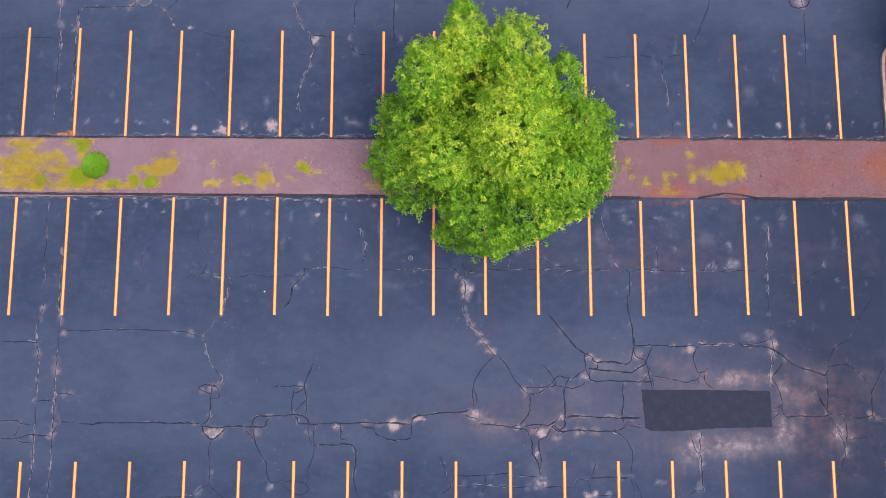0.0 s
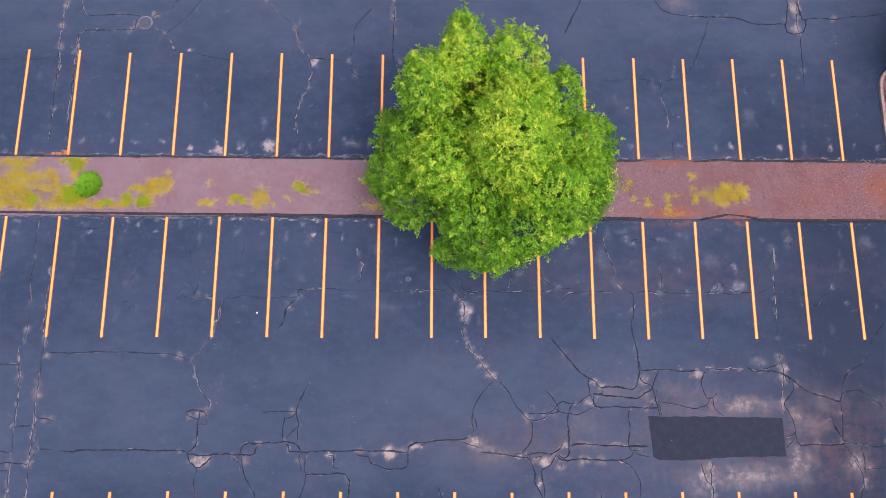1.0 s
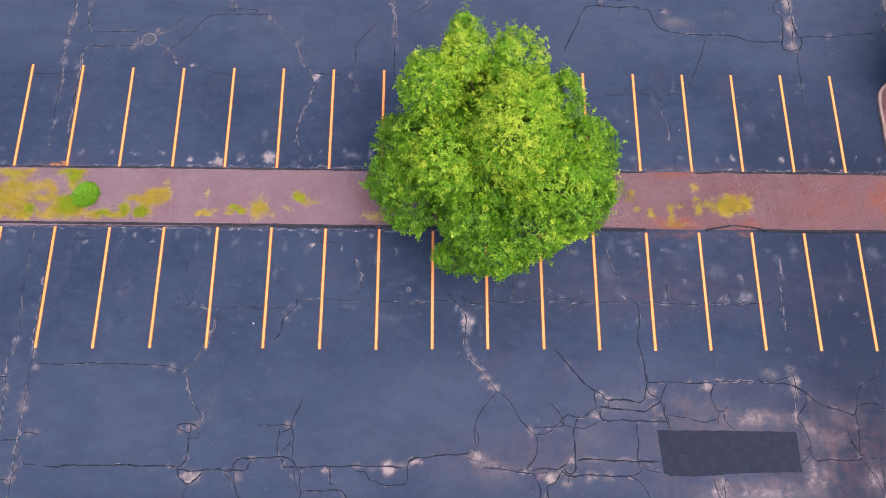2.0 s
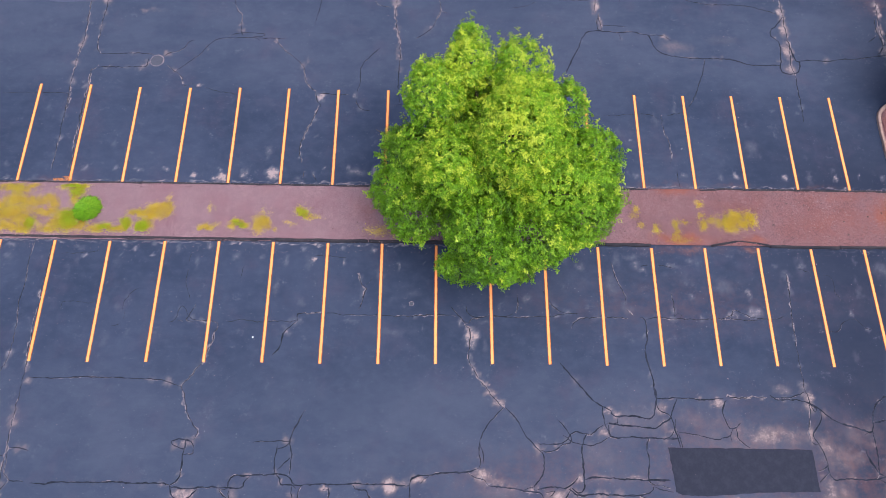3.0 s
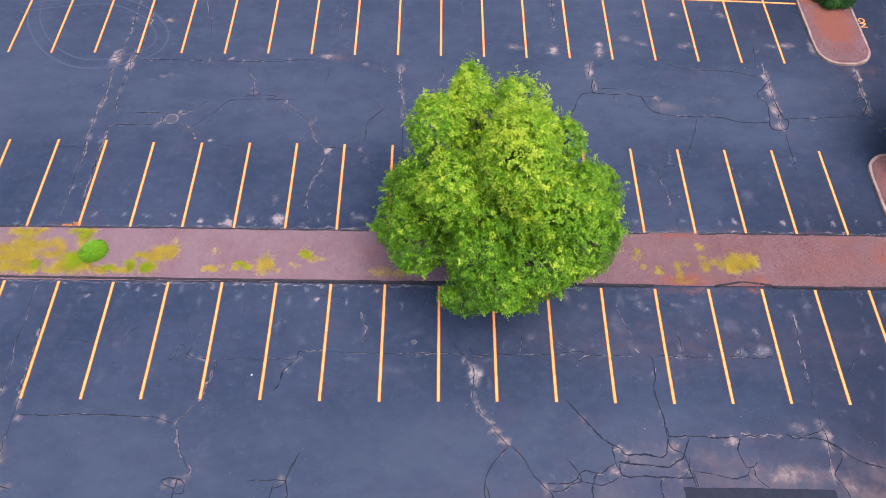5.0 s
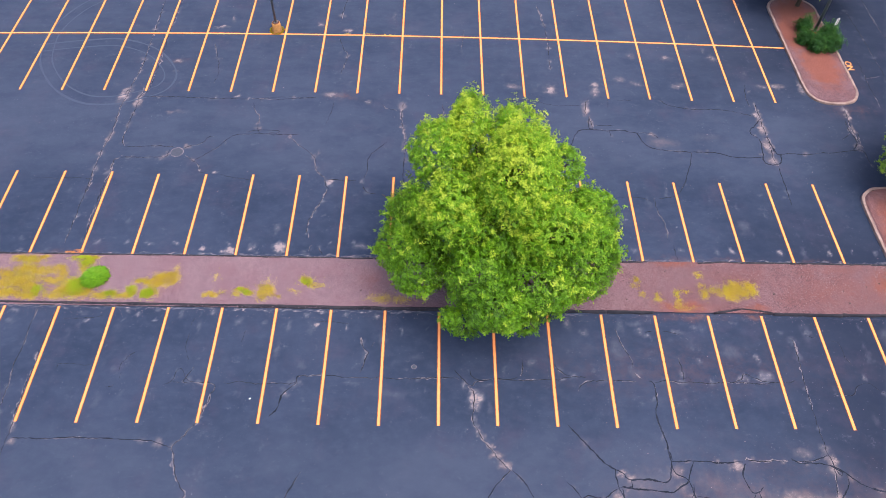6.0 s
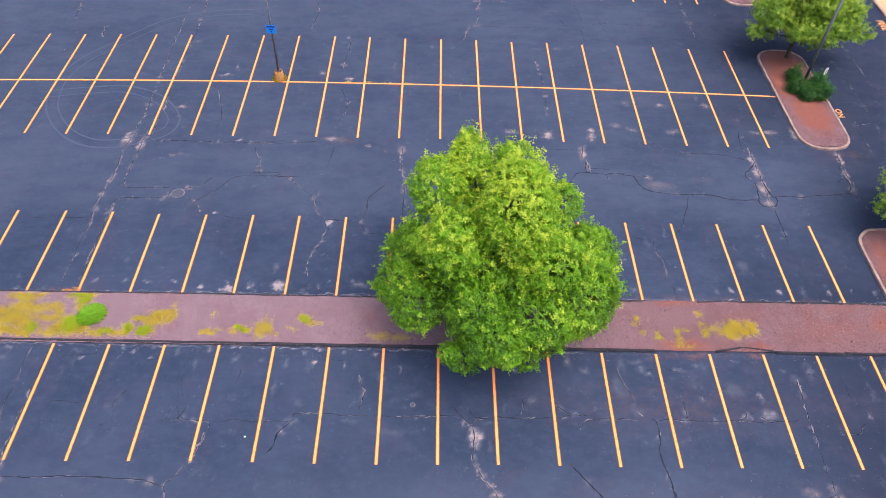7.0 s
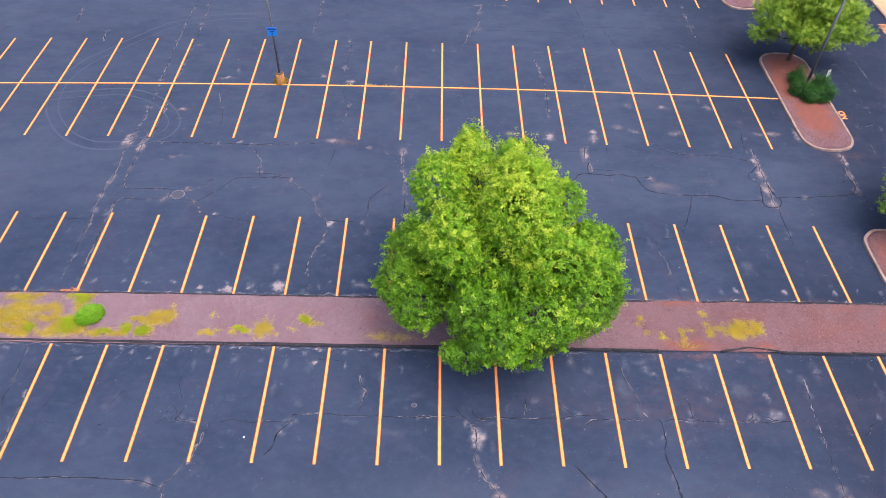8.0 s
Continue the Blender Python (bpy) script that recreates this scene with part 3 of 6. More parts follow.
seal((-7.14, -3.77), (-7.16, -4.11), (-7.21, -4.45), (-7.14, -4.90), (-7.08, -5.07))
seal((-6.54, -3.65), (-6.82, -3.88), (-7.11, -3.99))
seal((-6.54, -3.65), (-6.68, -3.62), (-7.12, -3.62), (-7.70, -3.65), (-8.24, -3.71))
seal((-5.99, -2.21), (-6.13, -2.53), (-6.40, -3.11), (-6.59, -3.68), (-6.47, -4.11), (-6.48, -4.68), (-6.50, -5.10))
seal((-6.49, -4.33), (-6.80, -4.67), (-7.03, -4.90))
seal((0.37, -7.16), (0.60, -7.64), (0.72, -8.19), (0.92, -8.47), (0.89, -8.75), (0.43, -9.03))
rubble((1.46, 2.00), (1.72, 1.56), (1.66, 0.38), (1.95, -0.41), (2.33, -0.99), (2.71, -1.46), (3.06, -1.86), (3.29, -2.04))
seal((3.29, -2.04), (3.78, -2.53), (4.16, -3.19), (4.56, -3.68), (4.79, -3.97), (5.02, -4.25), (4.98, -4.82), (4.83, -5.19), (4.54, -5.53), (4.53, -5.73))
seal((3.23, -2.04), (2.76, -2.53), (2.32, -3.11), (2.11, -3.54), (2.08, -4.11), (2.11, -4.62), (2.05, -4.74))
seal((2.11, -3.68), (2.26, -4.11), (2.23, -4.54))
rubble((1.53, -4.96), (1.93, -5.19), (2.25, -5.30), (2.45, -5.53))
wide_seal((2.45, -5.53), (3.32, -5.62), (4.04, -5.73), (4.76, -5.81), (4.99, -6.10), (5.13, -6.43), (5.09, -6.94), (5.32, -7.36), (5.46, -7.78), (5.48, -8.12))
seal((4.04, -5.70), (4.25, -5.62), (4.54, -5.53))
seal((4.79, -3.68), (5.23, -3.71), (5.81, -3.68), (6.10, -3.54), (6.31, -3.25), (6.55, -3.16), (6.99, -3.22), (7.28, -3.25), (7.57, -3.02), (7.87, -2.82), (8.08, -2.76))
seal((4.87, -3.97), (5.22, -4.05), (5.60, -3.97), (5.96, -3.71), (6.25, -3.65), (6.34, -3.48), (6.20, -3.10), (5.91, -2.76), (5.68, -2.56))
wide_seal((4.62, -5.73), (5.20, -5.59), (5.92, -5.59), (6.30, -5.39), (6.51, -5.19))
wide_seal((5.42, -6.38), (5.47, -6.80), (5.52, -7.36), (5.49, -7.78))
wide_seal((5.42, -6.38), (5.77, -6.18), (6.07, -5.82), (6.16, -5.62))
seal((5.20, -5.98), (5.40, -5.76), (5.05, -5.81))
wide_seal((6.07, -5.67), (6.50, -5.90), (7.08, -5.90), (8.09, -5.93), (9.11, -5.90), (9.69, -5.82), (9.93, -5.59), (9.85, -5.39))
wide_seal((6.16, -5.59), (6.50, -5.84), (6.74, -5.67), (6.80, -5.25), (6.79, -4.54), (6.74, -3.97), (6.86, -3.62), (7.07, -3.19))
wide_seal((6.80, -5.25), (7.38, -5.16), (8.54, -5.19), (9.71, -5.25), (10.72, -5.25))
seal((9.85, -5.39), (10.28, -5.48), (10.71, -5.59))
seal((9.93, -5.53), (10.27, -5.68), (10.79, -5.76))
wide_seal((9.90, -3.39), (9.78, -3.82), (9.82, -4.40), (9.71, -5.11), (9.81, -5.48))
seal((5.96, -3.31), (6.39, -3.59), (6.83, -3.71), (7.41, -3.71), (7.95, -3.42), (8.15, -3.36))
wide_seal((8.08, -2.82), (8.10, -3.19), (8.30, -3.42), (9.03, -3.36), (9.90, -3.36), (10.63, -3.42), (11.37, -3.36))
seal((8.18, -3.39), (8.01, -2.96), (7.91, -2.53), (7.89, -1.95))
wide_seal((6.02, 0.09), (6.45, -0.49), (7.03, -1.17), (7.46, -1.66), (7.75, -1.86), (8.18, -2.10), (8.38, -2.38), (9.05, -2.38), (9.64, -2.44), (10.08, -2.50), (10.32, -2.15), (10.39, -1.86), (10.46, -1.57))
seal((8.50, -2.38), (8.55, -2.73), (8.08, -2.73))
wide_seal((8.08, -2.73), (8.90, -2.82), (9.62, -2.90), (10.21, -2.96), (10.66, -2.73), (11.02, -2.47), (11.18, -2.09), (11.43, -1.60))
wide_seal((10.10, 2.37), (10.30, 2.25), (10.31, 1.42), (10.16, 0.54), (10.37, -0.49), (10.41, -1.22), (10.46, -1.57))
seal((10.36, -0.93), (10.49, -1.37), (10.46, -1.57))
wide_seal((10.46, -1.57), (10.99, -1.57), (11.57, -1.54), (12.16, -1.57), (12.90, -1.60), (13.64, -1.57))
seal((10.45, -1.75), (10.53, -2.09), (10.82, -2.24), (11.02, -2.38), (11.18, -2.82), (11.22, -3.25), (11.35, -3.82))
seal((11.25, -2.53), (11.18, -2.96), (10.93, -3.31), (10.63, -3.42))
seal((9.25, -5.90), (9.68, -6.10), (10.02, -6.52), (10.20, -7.09), (10.12, -7.79), (10.08, -8.21))
wide_seal((10.08, -8.23), (9.33, -8.21), (8.47, -8.23), (8.04, -8.26))
seal((8.29, -7.31), (8.25, -7.79), (8.07, -8.15))
seal((7.95, -8.34), (7.61, -8.29), (7.38, -8.29), (7.17, -8.68), (6.45, -8.67), (5.73, -8.70))
seal((10.08, -8.23), (10.24, -8.62), (10.22, -9.23))
seal((10.30, -8.48), (10.52, -8.90), (10.63, -9.23))
seal((1.00, -8.14), (2.15, -8.11), (3.30, -8.06), (4.02, -8.00), (4.73, -8.12), (5.31, -8.14))
crumbly((1.23, -8.55), (1.86, -8.67), (2.44, -8.56), (3.87, -8.67), (5.01, -8.67))
seal((2.67, -8.06), (2.64, -8.61), (2.43, -9.17))
crumbly((7.95, -8.34), (8.03, -8.68), (8.11, -9.04))
seal((8.30, -9.12), (9.31, -9.07))
seal((6.44, -5.96), (6.35, -6.32))
crumbly((13.79, -1.48), (14.82, -1.51), (15.70, -1.48))
wide_seal((15.88, -1.39), (16.23, -1.60), (17.03, -1.60), (17.61, -1.74), (18.18, -2.09), (18.60, -2.44), (19.18, -2.73), (19.90, -2.93), (20.27, -3.08), (20.42, -3.02), (20.53, -2.67), (20.63, -2.15), (21.01, -1.65), (21.63, -1.27), (22.02, -0.78), (22.29, -0.19), (22.62, 0.25), (23.08, 0.91))
seal((15.88, -1.48), (16.44, -1.51), (17.03, -1.45), (17.55, -1.22))
crumbly((17.71, 4.73), (17.68, 3.52), (17.58, 1.73), (17.61, 0.54), (17.61, -0.49), (17.58, -1.16), (17.68, -1.57), (17.60, -2.38), (17.46, -2.96), (17.43, -3.39))
seal((18.12, -2.09), (18.07, -2.53), (17.75, -2.96), (17.61, -3.31), (17.80, -3.59), (17.98, -4.11), (18.02, -4.54), (17.83, -4.74), (17.53, -4.83))
seal((17.43, -3.45), (17.66, -3.65), (17.87, -3.54))
seal((17.75, -1.86), (17.91, -2.15), (18.01, -2.00), (17.75, -1.86))
wide_seal((17.96, -4.54), (18.00, -4.91), (18.30, -5.20), (19.04, -5.17), (19.77, -5.17), (20.21, -5.14), (20.65, -5.06))
seal((18.00, -4.91), (17.72, -5.11), (17.51, -5.31))
seal((20.45, -3.08), (20.46, -3.82), (20.40, -4.40), (20.31, -4.91), (20.15, -5.11))
seal((20.03, -3.19), (20.34, -3.02))
wide_seal((20.53, -2.67), (20.95, -2.55), (21.40, -2.52), (21.83, -2.73), (22.11, -2.96), (22.38, -3.25), (22.57, -3.48))
wide_seal((19.93, -3.88), (20.02, -4.34), (20.28, -4.83), (20.65, -5.06), (21.37, -5.17), (21.81, -5.26), (22.25, -5.20), (22.69, -5.14))
wide_seal((23.37, -2.61), (23.12, -3.25), (22.78, -3.82), (22.67, -4.25), (22.70, -5.11), (22.82, -5.40), (23.32, -5.74))
seal((22.92, -5.26), (23.36, -5.26))
seal((20.26, -5.17), (20.62, -5.48), (20.83, -5.97), (21.06, -6.39), (21.14, -6.96), (21.00, -7.38), (20.82, -7.94), (20.58, -8.50))
seal((20.76, -5.60), (21.07, -6.25))
seal((21.22, -5.26), (21.27, -5.82), (21.23, -6.53))
seal((21.30, -6.31), (21.89, -6.25), (22.47, -6.19), (22.91, -6.28))
seal((21.96, -6.05), (22.34, -6.00), (22.71, -6.17))
wide_seal((13.78, -1.66), (13.56, -2.04), (13.54, -2.38), (13.67, -2.82), (13.87, -2.96), (14.27, -2.70))
seal((14.02, -2.90), (14.04, -3.25), (14.14, -3.54), (14.57, -3.82))
seal((11.23, -3.08), (11.81, -3.19), (12.39, -3.31), (12.97, -3.45), (13.42, -3.39), (13.72, -3.19), (13.87, -2.96))
seal((11.31, -3.19), (11.44, -3.82))
seal((13.72, -3.19), (13.76, -3.54))
seal((13.22, -6.05), (13.35, -6.53), (13.48, -6.89), (13.71, -7.06))
rubble((13.75, -5.96), (13.71, -6.95), (13.76, -7.79), (13.71, -8.35), (13.80, -8.91))
seal((13.04, -9.18), (13.40, -8.88), (13.80, -8.85))
crumbly((-20.21, 6.30), (-20.26, 5.55), (-20.28, 4.95), (-20.24, 4.35), (-20.26, 3.75), (-20.25, 3.15), (-20.24, 2.56), (-20.15, 1.68), (-20.18, 0.36), (-20.27, -0.14))
crumbly((-19.31, 6.00), (-19.28, 4.65), (-19.31, 3.15), (-19.34, 1.68), (-19.30, 0.21))
faint((-18.77, 5.46), (-18.03, 5.49), (-17.30, 5.55), (-16.86, 5.68))
faint((-18.22, 2.56), (-18.12, 2.95), (-17.74, 2.95), (-17.00, 2.92), (-16.27, 2.95))
faint((-14.60, 3.64), (-14.91, 3.40), (-15.19, 3.01), (-15.22, 2.57))
faint((-15.07, 2.51), (-15.05, 2.04))
faint((-15.24, 1.86), (-15.62, 1.74))
faint((-12.19, 5.57), (-12.32, 5.11))
faint((-12.30, 4.66), (-12.31, 4.06), (-12.14, 3.47), (-12.07, 3.17))
thin((-12.93, 1.86), (-12.56, 2.13), (-12.43, 2.63), (-12.23, 2.75), (-11.97, 2.28), (-11.73, 2.07), (-11.38, 2.01))
thin((-12.20, 1.98), (-12.53, 2.10))
thin((-11.70, 2.87), (-11.92, 2.34), (-12.02, 2.04), (-11.61, 2.04))
crumbly((-11.38, 2.01), (-10.55, 1.98), (-10.59, 1.45), (-10.74, 0.81), (-10.96, 0.16), (-11.06, -0.07))
faint((-9.55, 4.88), (-9.68, 4.22))
thin((-10.11, 2.02), (-9.47, 2.08), (-8.73, 2.02), (-8.14, 2.02), (-7.55, 2.05), (-6.96, 1.99), (-6.64, 2.11))
thin((-6.64, 1.99), (-6.73, 2.11), (-6.68, 2.40), (-6.09, 2.41), (-4.91, 2.44), (-3.72, 2.41), (-2.24, 2.35), (-1.06, 2.35), (0.12, 2.39), (1.01, 2.36))
seal((-6.73, 2.05), (-7.04, 1.78), (-7.30, 1.34), (-7.43, 0.81), (-7.74, 0.34))
crumbly((-3.84, 4.56), (-3.60, 3.93), (-3.44, 3.78), (-3.59, 3.33), (-3.73, 2.59))
faint((-3.15, 4.32), (-3.45, 3.93))
faint((-6.15, 5.43), (-5.26, 5.46), (-4.51, 5.37))
seal((1.55, 2.90), (1.60, 2.60), (1.84, 2.36), (2.14, 2.30))
seal((0.81, 2.83), (1.16, 2.36), (1.46, 2.06), (1.66, 2.06), (1.75, 2.24), (2.14, 2.30), (2.64, 2.39), (3.38, 2.36), (3.83, 2.51))
thin((2.79, 2.36), (4.87, 2.36), (5.76, 2.40), (6.50, 2.58), (7.10, 2.55))
seal((4.08, 3.50), (4.07, 2.90), (3.98, 2.54))
seal((5.36, 3.80), (5.54, 3.35), (5.71, 2.99), (6.06, 2.72), (6.36, 2.60))
seal((6.70, 1.80), (6.82, 2.07), (7.09, 2.25), (7.48, 2.37))
thin((7.48, 2.37), (8.73, 2.37), (9.47, 2.34))
crumbly((9.48, 2.76), (9.77, 2.46))
thin((10.30, 2.25), (10.52, 2.34), (11.41, 2.35), (12.90, 2.32), (13.64, 2.32), (14.24, 2.35), (14.64, 2.62), (14.77, 2.80), (15.15, 2.68), (15.59, 2.44), (16.03, 2.38), (16.48, 2.38), (16.93, 2.38), (17.23, 2.50))
thin((14.24, 2.35), (15.13, 2.32), (16.03, 2.38))
crumbly((8.86, 5.25), (9.03, 4.71), (9.22, 3.96), (9.41, 3.51), (9.43, 3.06))
seal((10.39, 5.05), (10.75, 5.14))
faint((11.20, 5.08), (11.65, 5.11), (12.10, 4.96))
thin((11.75, 3.66), (11.81, 2.91), (11.77, 2.46), (11.95, 2.61), (12.16, 2.50), (12.06, 2.38))
faint((18.41, 4.97), (18.95, 4.79))
faint((19.60, 4.67), (19.96, 4.58), (20.04, 3.98), (20.27, 3.29))
seal((18.80, 1.70), (19.20, 1.79), (19.43, 1.73), (19.80, 1.79), (20.05, 2.15), (20.36, 2.33))
faint((20.36, 2.33), (20.82, 2.39), (21.09, 2.03), (21.29, 1.85), (21.60, 1.91))
faint((22.13, 1.82), (22.73, 1.92), (23.19, 2.04))
crumbly((-20.00, 22.92), (-20.12, 21.48), (-20.14, 20.55), (-20.11, 18.96), (-20.18, 17.86), (-20.22, 17.22), (-20.29, 16.45), (-20.23, 15.05), (-20.22, 14.13), (-20.18, 13.23))
crumbly((-19.16, 22.93), (-19.25, 21.73), (-19.25, 20.79), (-19.30, 20.10), (-19.26, 19.20), (-19.27, 18.53), (-19.22, 17.88), (-19.02, 17.58))
seal((-19.02, 17.58), (-18.07, 17.59), (-17.10, 17.65), (-16.27, 17.62), (-15.99, 17.54))
seal((-16.25, 17.36), (-16.28, 16.85), (-16.36, 16.72), (-16.91, 16.71), (-17.88, 16.70), (-18.69, 16.69), (-19.05, 16.68))
crumbly((-19.05, 16.68), (-19.27, 16.51), (-19.30, 15.97), (-19.25, 15.35), (-19.30, 14.74), (-19.34, 14.14), (-19.31, 13.24))
seal((-15.42, 17.46), (-15.14, 17.72), (-14.66, 17.82), (-14.37, 18.04), (-14.11, 18.48), (-13.80, 18.57))
seal((-14.59, 16.50), (-14.17, 16.88), (-13.33, 17.75), (-12.79, 18.55), (-12.33, 18.77), (-11.33, 18.83), (-9.99, 18.81), (-8.65, 18.83))
crumbly((-15.23, 16.95), (-14.77, 16.58), (-14.46, 16.33), (-14.15, 15.84), (-14.05, 15.63))
faint((-14.16, 15.55), (-13.42, 15.68))
faint((-12.86, 15.44), (-12.45, 15.24), (-11.46, 15.05), (-10.80, 14.94))
faint((-23.84, 14.88), (-22.41, 14.90), (-21.65, 14.99), (-20.68, 14.93), (-20.18, 14.85))
seal((-11.85, 18.96), (-11.38, 19.14), (-10.54, 19.16), (-9.96, 19.12), (-10.01, 18.94), (-10.50, 18.89), (-10.14, 18.63))
crumbly((-11.92, 21.62), (-11.59, 20.69), (-11.35, 20.46), (-11.29, 19.55), (-11.23, 19.10), (-11.00, 18.84))
crumbly((-11.60, 22.10), (-11.39, 21.77))
faint((-11.44, 22.15), (-9.71, 22.27), (-7.79, 22.21))
crumbly((-9.32, 18.82), (-8.74, 18.04), (-8.02, 17.49), (-7.54, 16.90), (-7.39, 16.35), (-7.21, 15.81), (-6.85, 15.40), (-6.60, 15.12))
seal((-6.60, 15.12), (-5.70, 15.10), (-4.89, 15.07))
seal((-6.73, 15.20), (-6.58, 14.60), (-6.41, 14.44), (-6.40, 14.24))
seal((-3.27, 18.25), (-3.74, 17.68), (-4.21, 17.16), (-4.31, 16.61), (-4.30, 15.98), (-4.42, 15.28))
seal((-4.46, 14.75), (-4.31, 14.35), (-4.04, 14.11), (-3.65, 14.04))
rubble((-2.38, 21.78), (-2.42, 20.84), (-2.39, 19.92), (-2.22, 19.02), (-2.13, 18.14), (-2.13, 17.27))
seal((-2.13, 17.27), (-2.14, 16.43), (-2.18, 15.60), (-2.08, 14.58))
faint((-2.46, 14.46), (-1.51, 14.51))
faint((-6.79, 21.85), (-6.91, 20.76), (-7.07, 19.84))
crumbly((-4.82, 21.98), (-4.46, 21.84))
faint((-3.76, 21.75), (-3.40, 21.29), (-2.53, 21.07))
seal((0.13, 21.82), (0.20, 21.02), (-0.01, 20.41), (-0.28, 19.82), (-0.78, 19.27), (-1.21, 18.95))
seal((0.20, 20.93), (0.58, 20.80))
faint((4.25, 22.23), (6.00, 22.25), (7.21, 21.89), (8.95, 21.87))
faint((4.38, 21.28), (5.26, 21.43), (5.80, 21.68))
rubble((9.54, 22.46), (9.31, 21.98), (9.29, 21.03))
crumbly((9.45, 20.89), (9.46, 20.34), (9.54, 19.75))
seal((9.45, 20.89), (9.28, 19.88), (9.54, 19.75))
seal((9.57, 20.11), (10.32, 20.08), (10.97, 20.04))
wide_seal((7.30, 16.65), (7.60, 17.42), (8.04, 18.30), (8.35, 19.05), (8.77, 19.60), (9.59, 19.66), (10.61, 19.58), (11.47, 19.64), (11.79, 19.51), (12.22, 19.38), (12.52, 18.58), (12.96, 18.15), (13.44, 17.98), (14.43, 17.87), (15.43, 17.84), (16.10, 17.85), (16.92, 17.77), (17.54, 17.52), (18.35, 17.41), (19.62, 17.43))
seal((12.22, 19.38), (12.63, 19.43), (13.14, 19.40), (13.50, 19.04))
seal((10.54, 19.54), (10.62, 19.09))
seal((15.34, 17.75), (15.02, 16.68), (14.68, 15.84), (14.26, 14.89), (13.97, 14.48))
seal((14.23, 22.54), (14.75, 22.02), (16.10, 21.71), (17.68, 21.73), (18.70, 21.56), (19.35, 21.34), (20.00, 21.11))
faint((10.84, 22.48), (10.76, 21.76))
faint((11.47, 22.49), (12.52, 22.41))
faint((9.16, 13.94), (10.28, 14.03), (11.56, 14.05), (11.87, 13.97), (12.16, 13.78))
faint((12.67, 13.98), (13.51, 14.19), (13.97, 14.48))
wide_seal((20.77, 17.75), (21.47, 17.84), (22.45, 17.77), (23.33, 17.91), (24.19, 17.97), (25.24, 18.12), (25.79, 18.26))
rubble((20.39, 22.40), (20.37, 21.68), (20.37, 20.75), (20.35, 19.60), (20.34, 18.48), (20.29, 17.39), (20.37, 16.75))
wide_seal((20.37, 20.89), (19.79, 20.14), (19.50, 19.95), (19.47, 19.50), (19.79, 19.05), (19.83, 18.48), (19.71, 17.82), (19.69, 16.96), (20.40, 16.88), (20.67, 17.18), (20.79, 17.70), (20.60, 17.74), (20.44, 18.48), (20.40, 19.06), (20.17, 19.24))
seal((20.37, 16.75), (20.34, 15.91), (20.35, 14.89), (20.29, 13.69))
seal((20.23, 18.93), (20.46, 18.57), (20.45, 17.83))
seal((20.19, 24.12), (20.00, 22.88), (20.02, 22.01))
rubble((26.18, 22.12), (26.06, 21.31), (26.00, 20.15), (25.95, 18.79))
wide_seal((25.82, 20.84), (25.76, 19.91), (25.91, 19.24), (25.85, 18.79), (25.45, 18.25), (25.79, 18.26), (26.07, 18.04), (26.07, 17.48), (26.14, 16.84))
seal((25.70, 19.68), (25.32, 19.32), (25.04, 19.18))
seal((26.28, 19.92), (26.15, 19.24), (26.09, 18.35))
crumbly((-6.46, 14.31), (-6.58, 13.80), (-6.79, 13.33), (-7.03, 12.79), (-7.18, 12.33), (-7.29, 11.80), (-7.31, 11.32), (-7.18, 10.77))
crumbly((-6.93, 10.27), (-7.02, 9.87))
crumbly((-6.53, 10.11), (-6.26, 9.64))
crumbly((-20.14, 15.30), (-20.18, 14.56), (-20.22, 13.84), (-20.24, 12.77), (-20.22, 12.07), (-20.23, 11.38), (-20.20, 10.19))
crumbly((-19.30, 15.13), (-19.34, 14.21), (-19.32, 13.13), (-19.32, 12.08), (-19.30, 11.05), (-19.37, 10.20))
thin((12.34, 13.98), (12.46, 13.08), (12.63, 12.38), (12.64, 11.67), (12.59, 10.98))
faint((12.86, 10.64), (12.87, 9.96), (12.96, 9.46))
crumbly((-7.23, 35.57), (-6.89, 34.19), (-6.86, 33.00), (-7.09, 31.84), (-7.09, 30.50))
crumbly((-7.04, 28.36), (-6.65, 27.22), (-6.31, 26.89), (-6.38, 25.91), (-6.56, 24.63))
crumbly((-9.79, 41.08), (-9.94, 39.94), (-9.79, 38.32), (-9.96, 36.74), (-10.07, 35.88))
crumbly((3.19, 41.13), (3.03, 38.82), (2.84, 37.05), (2.24, 36.60), (1.90, 34.92), (1.45, 34.09))
faint((2.38, 36.78), (5.28, 36.72), (7.96, 36.65), (10.41, 36.57), (11.09, 36.59), (11.17, 34.85))
faint((11.09, 36.59), (12.10, 37.40), (13.25, 37.53), (15.27, 37.44), (18.93, 37.58))
faint((8.12, 40.86), (9.29, 38.62), (10.12, 36.73))
faint((12.78, 37.43), (13.35, 35.34), (13.72, 34.13))
crumbly((20.01, 41.34), (19.98, 38.58), (20.05, 36.16), (20.12, 35.01))
faint((11.04, 40.51), (11.30, 38.25), (11.55, 37.38))
crumbly((2.71, 40.64), (4.12, 40.89), (5.53, 40.76))
crumbly((-28.84, 39.18), (-28.68, 37.40))
crumbly((-25.94, 35.79), (-25.75, 34.15))
crumbly((-33.53, 36.26), (-33.76, 35.24))
crack((-19.0, 22.1), (-11.6, 22.0), (-8.2, 22.2), width=0.055, dust=-0.1, tar=SEAL)
crack((-20.0, 41.1), (-20.1, 37.0), (-20.1, 32.5), (-19.9, 28.2), (-19.9, 24.6), (-20.2, 22.2), width=0.045, dust=0.12)
crack((-19.0, 41.1), (-18.8, 35.0), (-18.9, 28.9), (-18.8, 23.1), (-19.3, 21.9), width=0.045, dust=0.12)
